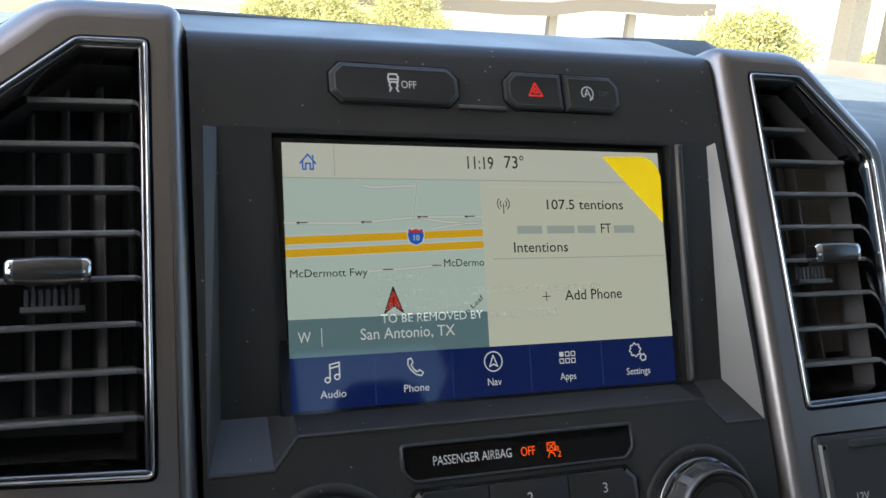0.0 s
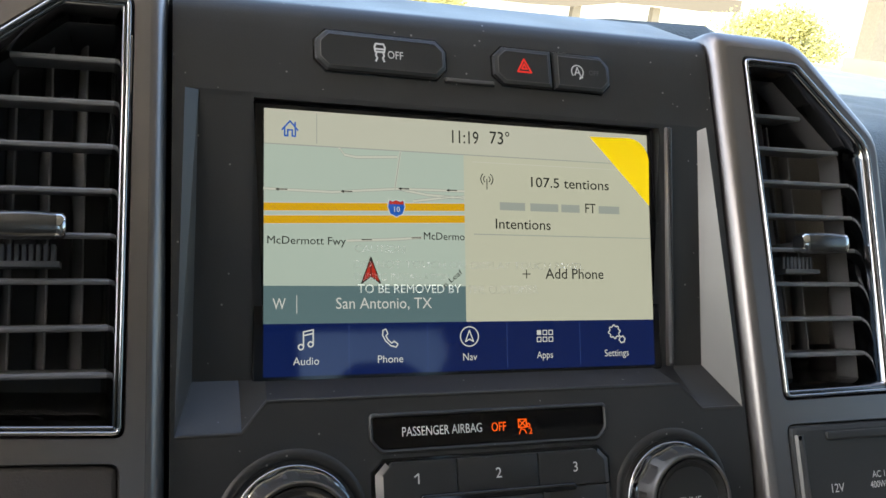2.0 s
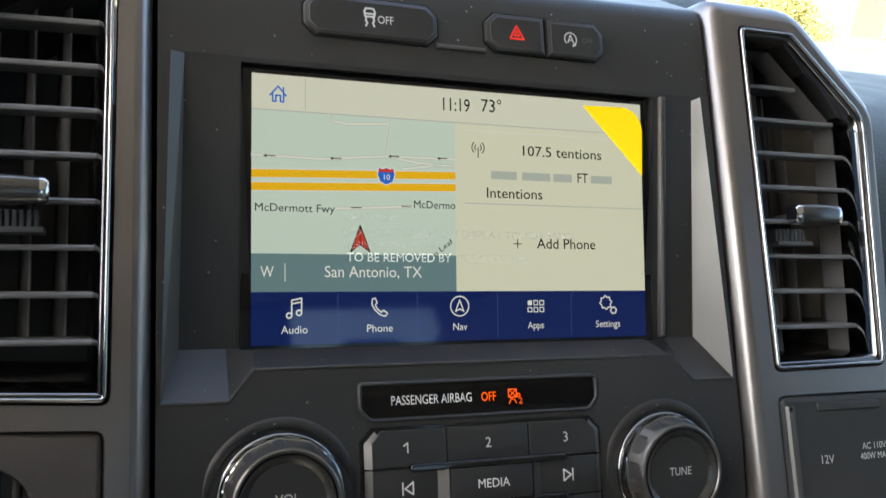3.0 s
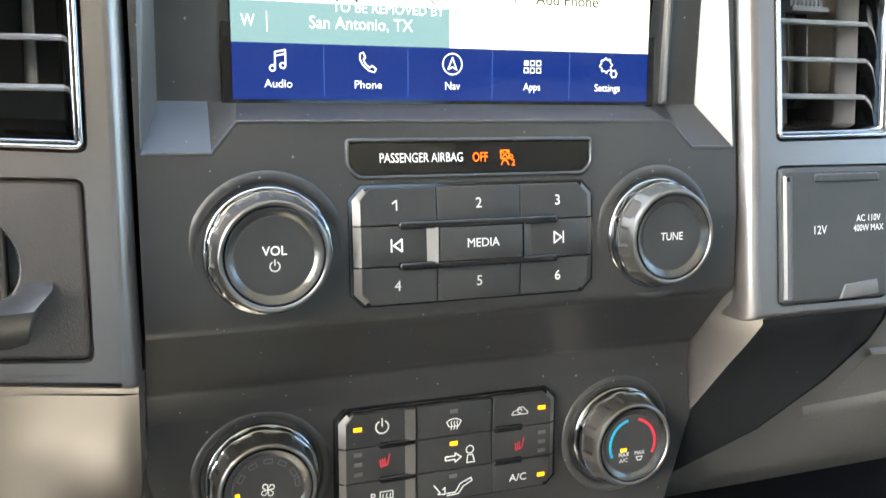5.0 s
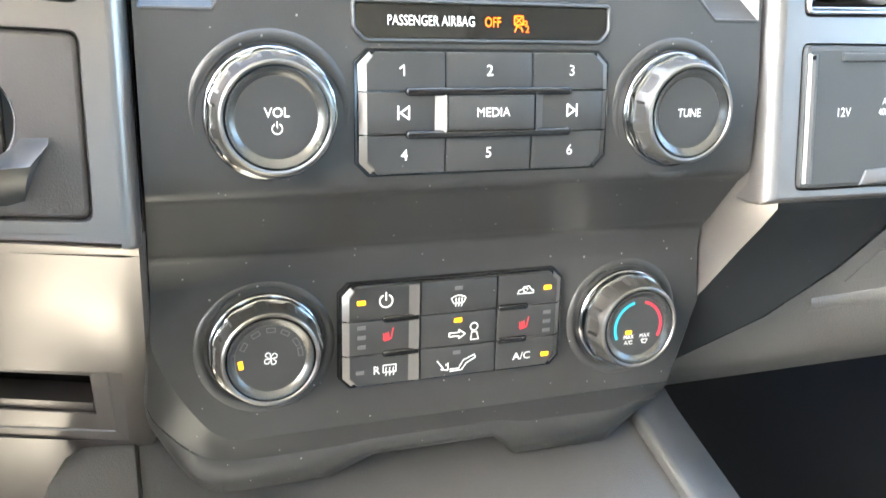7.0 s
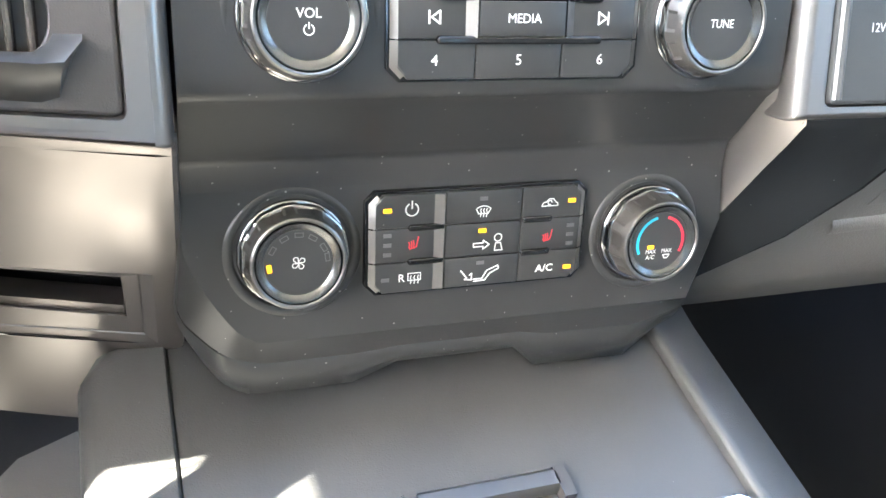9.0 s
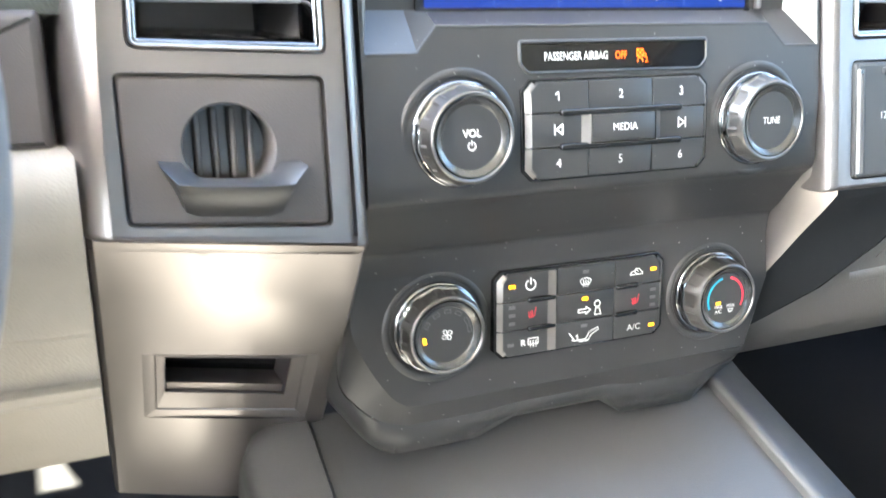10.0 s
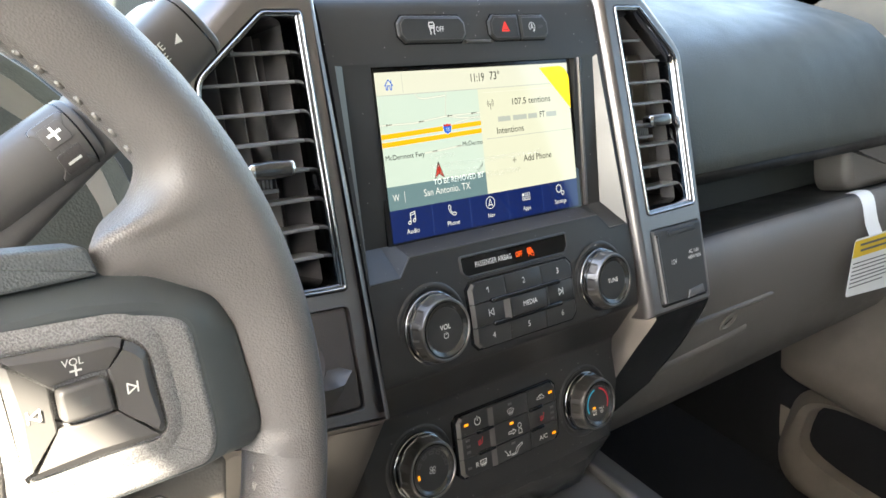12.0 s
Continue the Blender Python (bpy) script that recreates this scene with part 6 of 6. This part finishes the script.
def wheel():
    root = new("steering_wheel")
    root.matrix_world = WM
    ORIGIN[root] = Vector()
    tagged(root, "dark grained leather steering wheel with button spokes", "steering wheel")
    R, r = 0.1754, 0.0155
    rings = []
    for i in range(96):
        a = 2 * math.pi * i / 96
        c = Vector((math.cos(a), math.sin(a), 0))
        ring = []
        for k in range(20):
            b = 2 * math.pi * k / 20
            ring.append(c * (R + r * 0.95 * math.cos(b)) + Vector((0, 0, 1)) * r * 1.12 * math.sin(b))
        rings.append(ring)
    rings.append(rings[0])
    part("rim", loft(rings), M_LEATHER, root, sharp=1.5)
    bm = bmesh.new()
    for i in range(150):
        a = 2 * math.pi * i / 150
        c, t = Vector((math.cos(a), math.sin(a), 0)), Vector((-math.sin(a), math.cos(a), 0))
        p = c * (R - r * 0.93) + Vector((0, 0, 0.003))
        tube([p - t * 0.0013, p + t * 0.0013 + Vector((0, 0, 0.0008))], 0.0009, 6, bm)
    tagged(part("stitching", bm, M_STITCH, root, "grey seam stitches"), kind="stuff")

    def plate(poly, zf, zb, bev, s=1):
        bm = slab([(s * u, v) for u, v in poly], zf, zb, bev, steps=3)
        for p in bm.verts:      # dash axes to wheel axes
            p.co = Vector((p.co.x, p.co.z, -p.co.y))
        return bm
    for s in (1, -1):
        # leather web flowing from the rim to the spoke bezel
        inner = [(133, 93.5, 5), (131.5, 86, 5), (129.5, 79.5, 5), (123.5, 73, 6), (114, 70.5, 7), (111, 66, 8), (113, 58, 10), (127, 55.5, 10), (147.5, 45.5, 10), (154.5, 34, 10), (159, 14, 10), (160.5, -2, 10), (157.5, -8.5, 7), (153, -10.5, 2)]
        pts = [Vector(p) for p in inner]
        run = [0.0]
        for p, q in zip(pts, pts[1:]):
            run.append(run[-1] + (q - p).length)
        edge, count = [], 56
        for i in range(count + 1):
            d = run[-1] * i / count
            k = max(j for j in range(len(pts) - 1) if run[j] <= d + 1e-9)
            edge.append(pts[k].lerp(pts[k + 1], (d - run[k]) / (run[k + 1] - run[k])))
        for _ in range(3):
            edge = edge[:1] + [(p + 2 * q + r_) / 4 for p, q, r_ in zip(edge, edge[1:], edge[2:])] + edge[-1:]
        rows = []
        for i, e in enumerate(edge):
            a = radians(37.5 - 43.5 * i / count)
            c = Vector((R * 1000 * math.cos(a), R * 1000 * math.sin(a), r * 1120))
            line = []
            for k in range(13):
                t = k / 12
                p = c.lerp(e, t)
                fall = 1.7 if e.z > 8 else 2.6
                p.z = c.z + (e.z - c.z) * t ** fall + 0.02
                # the web grows out of the rim's own round
                b = math.pi / 2 * (1 + 1.05 * t)
                on_rim = Vector(((R + r * 0.945 * math.cos(b)) * 1000 * math.cos(a), (R + r * 0.945 * math.cos(b)) * 1000 * math.sin(a), r * 1114 * math.sin(b)))
                g = min(1.0, i / 14)
                p = on_rim.lerp(p, g * g * (3 - 2 * g))
                line.append(Vector((s * p.x, p.y, p.z)) * 0.001)
            under = e + (Vector((c.x, c.y, e.z)) - e).normalized() * 8
            rows.append(line + [Vector((s * under.x, under.y, -8)) * 0.001])
        part("spoke_leather", loft(rows, closed=False), M_LEATHER, root, sharp=1.5)
        o = [(s * u, v) for u, v in fillet([(50, 57), (113, 59), (128, 56.5), (149, 46), (155.5, 34), (161.5, -2), (158, -8), (142, -8.5), (100, -8.5), (78, -7), (50, -4)], 4)]
        n = [(s * u, v) for u, v in fillet([(50, 49), (100, 50.5), (122, 47.5), (133, 44), (137, 40), (141.5, 3), (139.5, -3), (136, -6), (100, -6.5), (78, -5), (50, -2)], 4)]
        part("spoke_bezel", loft([[Vector((u, v, zz)) * 0.001 for u, v in poly] for poly, zz in ((o, 0), (o, 9.6), ([((15 * p[0] + q[0]) / 16, (15 * p[1] + q[1]) / 16) for p, q in zip(o, n)], 11.2), ([(p[0] * 0.25 + q[0] * 0.75, p[1] * 0.25 + q[1] * 0.75) for p, q in zip(o, n)], 18.0), (n, 18.8))], cap=True), M_BEZEL, root, sharp=0.45)
        part("spoke_insert", plate(fillet([(62, 72.5), (109.6, 68.6), (112.6, 59.6), (62, 58.6)], 2), 14.6, 0, 1.5, s), M_INSERT, root, "dark slate leather insert")
        part("spoke_plate", plate(fillet([(50, 48.4), (100, 49.9), (121.6, 47), (132.5, 43.5), (136.4, 39.6), (141, 3.4), (139.4, -3), (135.6, -6.2), (100, -7), (78, -5.4), (50, -2.4)], [2, 5, 5, 4, 4, 4, 3, 3, 5, 5, 2]), 20, 6, 3.0, s), M_SPOKE, root, "speckled grey spoke plate")
        well_edge = fillet([(78.4, 45), (111.8, 43.4), (116.2, 41.8), (121, 36.4), (123.9, 11.4), (121.6, 8.2), (82, 7.2)], [2, 3, 3, 3, 2, 2, 2])
        collar = [[Vector((s * u, v, zz)) * 0.001 for u, v in ring] for ring, zz in ((inset(ccw(well_edge), -5.6), 19.95), (inset(ccw(well_edge), -5.2), 20.1), (inset(ccw(well_edge), -0.7), 21.4), (ccw(well_edge), 21.3), (ccw(well_edge), 17))]
        part("key_collar", loft(collar), M_SPOKE, root, "raised speckled collar round the keys", sharp=0.9)
        well = part("button_well", plate(well_edge, 18.6, 10, 0.2, s), M_GLOSS, root)
        core = [(92, 32.4), (107.2, 33.2), (108.6, 21.2), (92.6, 21)]
        for outer, i0, i1 in (([(79.6, 43.8), (95, 43.2), (111.6, 42.4), (113.5, 41.5)], 0, 1), ([(114.2, 41), (117.6, 38.6), (120, 35.8), (121.4, 24), (122.8, 12), (121.8, 10)], 1, 2),
                              ([(121, 9.3), (102, 8.7), (83, 8.1)], 2, 3), ([(81.8, 9), (80.4, 26), (79, 43)], 3, 0)):
            n = len(outer) - 1
            inn = [Vector(core[i0]).lerp(Vector(core[i1]), k / n) for k in range(n + 1)]
            mid = Vector((100, 27))
            inn = [p + (p - mid).normalized() * 0.7 for p in inn]
            out = [Vector(p) for p in outer]
            heart = (sum(inn, Vector((0, 0))) + sum(out, Vector((0, 0)))) / (2 * n + 2)
            close = lambda p: p + (heart - p).normalized() * 0.22
            brow = [o_ + (i_ - o_).normalized() * 2.8 for o_, i_ in zip(out, inn)]
            lines = [[(close(p), zz) for p in row] for row, zz in ((out, 16), (out, 21.2), ([o_.lerp(b_, 0.85) for o_, b_ in zip(out, brow)], 23.2), (brow, 23.45), ([b_.lerp(i_, 0.93) for b_, i_ in zip(brow, inn)], 22.5), (inn, 22.1), (inn, 16))]
            part("wheel_button", loft([[Vector((s * p.x, p.y, zz)) * 0.001 for p, zz in row] for row in lines], closed=False), M_KEY, well, sharp=0.35)
        part("wheel_button", plate(fillet([(92.9, 31.6), (106.6, 32.4), (107.9, 21.9), (93.4, 21.7)], 2.2), 24.4, 15, 1.3, s), M_KEY, well)
        if s > 0:
            def on_wheel(bm):
                for p in bm.verts:
                    p.co = Vector((p.co.x, p.co.z, -p.co.y))
                return bm
            part("legend", on_wheel(lettering("VOL", 98.1, 38.6, 23.6, 2.2, "CENTER", 6, bold=0.6)), M_WHITE, well)
            part("legend", on_wheel(ribbon([[(97.2, 36.1), (100.2, 36.1)], [(98.7, 34.7), (98.7, 37.5)]], 0.6, 23.5)), M_WHITE, well)
            part("legend", on_wheel(ribbon([[(115.2, 28.4), (115.2, 25.4)], [(114.8, 26.9), (112.2, 28.4), (112.2, 25.4), (114.8, 26.9)]], 0.5, 23.6)), M_WHITE, well)
            part("legend", on_wheel(ribbon([[(84.4, 28), (84.4, 24.8)], [(84.9, 26.4), (87.6, 28), (87.6, 24.8), (84.9, 26.4)]], 0.5, 23.6)), M_WHITE, well)
            part("legend", on_wheel(patch(box(98.6, 101.2, 25.5, 28.1), 24.5)), M_DIMPRINT, well)
        part("chrome_trim", tube([Vector((s * x, y, 13)) * 0.001 for x, y in ((96, -14), (112, -13), (121, -14), (126, -18), (126, -25), (121, -36), (110, -44), (96, -40))], 0.0011, 8), M_CHROME, root, "slim chrome trim")
        # web added to stop sun through this gap from reaching the console
        part("spoke_web", plate(fillet([(60, -2), (151, -13), (147, -47), (128, -52), (60, -50)], [2, 3, 6, 8, 2]), 2, -7, 2, s), M_TAUPE, root, "taupe plastic web under the keys")
        part("lower_key", plate(fillet([(70, -10), (112, -10), (114, -18), (72, -21)], 2), 13, 2, 1.5, s), M_SPOKE, root)
    part("hub_cover", plate(fillet([(-76, 62), (76, 62), (80, 10), (60, -62), (-60, -62), (-80, 10)], [16, 16, 10, 18, 18, 10]), 22, -5, 6), M_LEATHER, root, "grained leather airbag cover", sharp=1.0)
    part("lower_spoke", plate(fillet([(-24, -50), (24, -50), (20, -168), (-20, -168)], 5), 10, -8, 4), M_LEATHER, root, sharp=1.0)
    part("column_shroud", loft([[Vector((q * math.cos(2 * math.pi * i / 24), q * math.sin(2 * math.pi * i / 24), zz)) for i in range(24)] for q, zz in ((0.045, -0.004), (0.055, -0.05), (0.07, -0.07), (0.075, -0.2))], cap=True), M_BEIGE, root)
    return root


wheel()


def lever(name, label, tip, base, r, category, square):
    """A stalk of rounded-square section with a flat, softly edged end."""
    root = thing(name, base, label, category)
    a, b = G(*tip), G(*base)
    d = (a - b).normalized()
    up = (G(0, 0, 1) - d * G(0, 0, 1).dot(d)).normalized()
    across = up.cross(d)

    def spot(along, angle, rad):
        ca, sa = math.cos(angle), math.sin(angle)
        return a + d * along * 0.001 + (up * math.copysign(abs(ca) ** square, ca) + across * math.copysign(abs(sa) ** square, sa)) * rad * 0.001
    rows = [((b - a).length * -1000, 0.8), (-62, 0.84), (-46, 0.98), (-40, 1.0), (-2.6, 1.0), (-1.0, 0.985), (-0.2, 0.94), (0, 0.86)]
    part("stem", loft([[spot(along, 2 * math.pi * k / 36, r * q) for k in range(36)] for along, q in rows], cap=True), M_STALK, root, sharp=0.9)
    part("end_seam", loft([[spot(along, 2 * math.pi * k / 36, r + q) for k in range(36)] for along, q in ((-3.9, -0.3), (-3.8, 0.12), (-3.2, 0.12), (-3.1, -0.3))]), M_GLOSS, root, "thin dark seam near the end")
    return root, spot, r


lv, spot, r = lever("gear_lever", "grey column gear lever with plus and minus buttons", (-297, 29, 103), (-398, -30, 95), 13.4, "gear lever", 0.9)


def wrapped(outline, rise):
    """A thin pad that follows the lever's round; outline in mm along and round it."""
    c = (sum(p[0] for p in outline) / len(outline), sum(p[1] for p in outline) / len(outline))
    rings = [[spot(p[0], p[1] / r, r - 0.8) for p in outline]]
    for q, lift in ((1.0, rise - 0.2), (0.96, rise), (0.7, rise), (0.4, rise), (0.1, rise)):
        rings.append([spot(c[0] + (p[0] - c[0]) * q, (c[1] + (p[1] - c[1]) * q) / r, r + lift) for p in outline])
    return loft(rings, cap=True)


def on_lever(bm, rise):
    for p in bm.verts:
        p.co = spot(p.co.x * 1000, p.co.z * 1000 / r, r + rise)
    return bm


part("button_frame", wrapped(fillet(box(-18.2, -3.9, -12.2, 12.2), 2.4), 0.12), M_GLOSS, lv, "dark groove round the buttons")
part("button_plate", wrapped(fillet(box(-17.8, -4.2, -11.8, 11.8), 2.2), 0.35), M_KEY, lv)
for name, b, sign in (("plus_button", 4.8, 1), ("minus_button", -4.8, -1)):
    key_ = part(name, wrapped(fillet(box(-15.6, -6.6, b - 3.9, b + 3.9), 0.8), 0.75), M_STALK if sign > 0 else M_POCKET, lv)
    lines = [[(-13.4, b), (-8.8, b)]] + ([[(-11.1, b + k * 0.55) for k in range(-4, 5)]] if sign > 0 else [])
    part("legend", on_lever(ribbon(lines, 1.1, 0), 1.0), M_WHITE, key_)

st, spot, r = lever("mode_stalk", "dark stalk with drive mode lettering", (-250, 66, 104), (-334, -5, 96), 14.5, "stalk", 0.62)
part("legend", lettering("DRIVE", -272.7, 52.3, 119.6, 3.2, "CENTER", 11, turn=40), M_WHITE, st)
part("legend", lettering("MODE", -270.8, 48.7, 119.6, 3.2, "CENTER", 10, turn=40), M_WHITE, st)
part("legend", patch([(-263.9, 56.1), (-260.7, 57.2), (-262.7, 60.2)], 119.6), M_WHITE, st)

solo("cluster_trim", slab(fillet(box(-345, -238, -104, -52), 3), 6, -30, 4, steps=3), M_POCKET, "dark grey trim between the cluster and vent column", "dash trim")

# ---- instrument cluster behind the wheel ----
cl = thing("instrument_cluster", (-437, 20, -40), "instrument cluster under a dark hood", "instrument cluster")
arch = lambda w, q: [G(-437 + 188 * math.cos(a) * q, -20 + 128 * math.sin(a) * q, w) for a in [math.pi * i / 24 for i in range(25)]]
part("hood", loft([arch(w, q) for w, q in ((20, 0.96), (28, 0.975), (30, 0.99), (26, 1.0), (-80, 1.0))], closed=False), M_PAD, cl, sharp=0.9)
part("hood_lining", loft([arch(w, q) for w, q in ((-70, 0.93), (-20, 0.945), (20, 0.959))], closed=False), M_CLUSTER, cl, "grey hood lining", sharp=0.9)
part("lens", slab(fillet(box(-600, -264, -60, 95), 20, 5), lambda u, v: -26 - (v + 60) * 0.12, lambda u, v: -30 - (v + 60) * 0.12, 1.0), M_CLUSTER, cl, "grey glossy cluster lens")
part("side_trim", loft([[G(u + d, v, w) for d, w in ((-3.4, -22), (-2.8, -17.6), (-1.4, -16.6), (0.2, -17.4), (1, -22))] for u, v in ((-259, -52), (-258.5, 0), (-256, 60), (-250, 95))], closed=False), M_SATIN, cl, "satin bright edge strip", sharp=0.9)
part("side_panel", loft([[G(u + d, v, w) for d, w in ((0, -24), (0.6, -19), (10, -16), (12, -20), (13, -60))] for u, v in ((-258, -52), (-257.5, 0), (-255, 60), (-249, 95))], closed=False), M_POCKET, cl, sharp=0.9)
solo("column_cover", loft([[G(-437 + x, v, w) for x, v in ((-75, -45), (-60, -20), (60, -20), (75, -45), (60, -110), (-60, -110))] for w in (120, 40, -60)], cap=True), M_BEIGE, "beige steering column cover", "column cover", sharp=0.9)
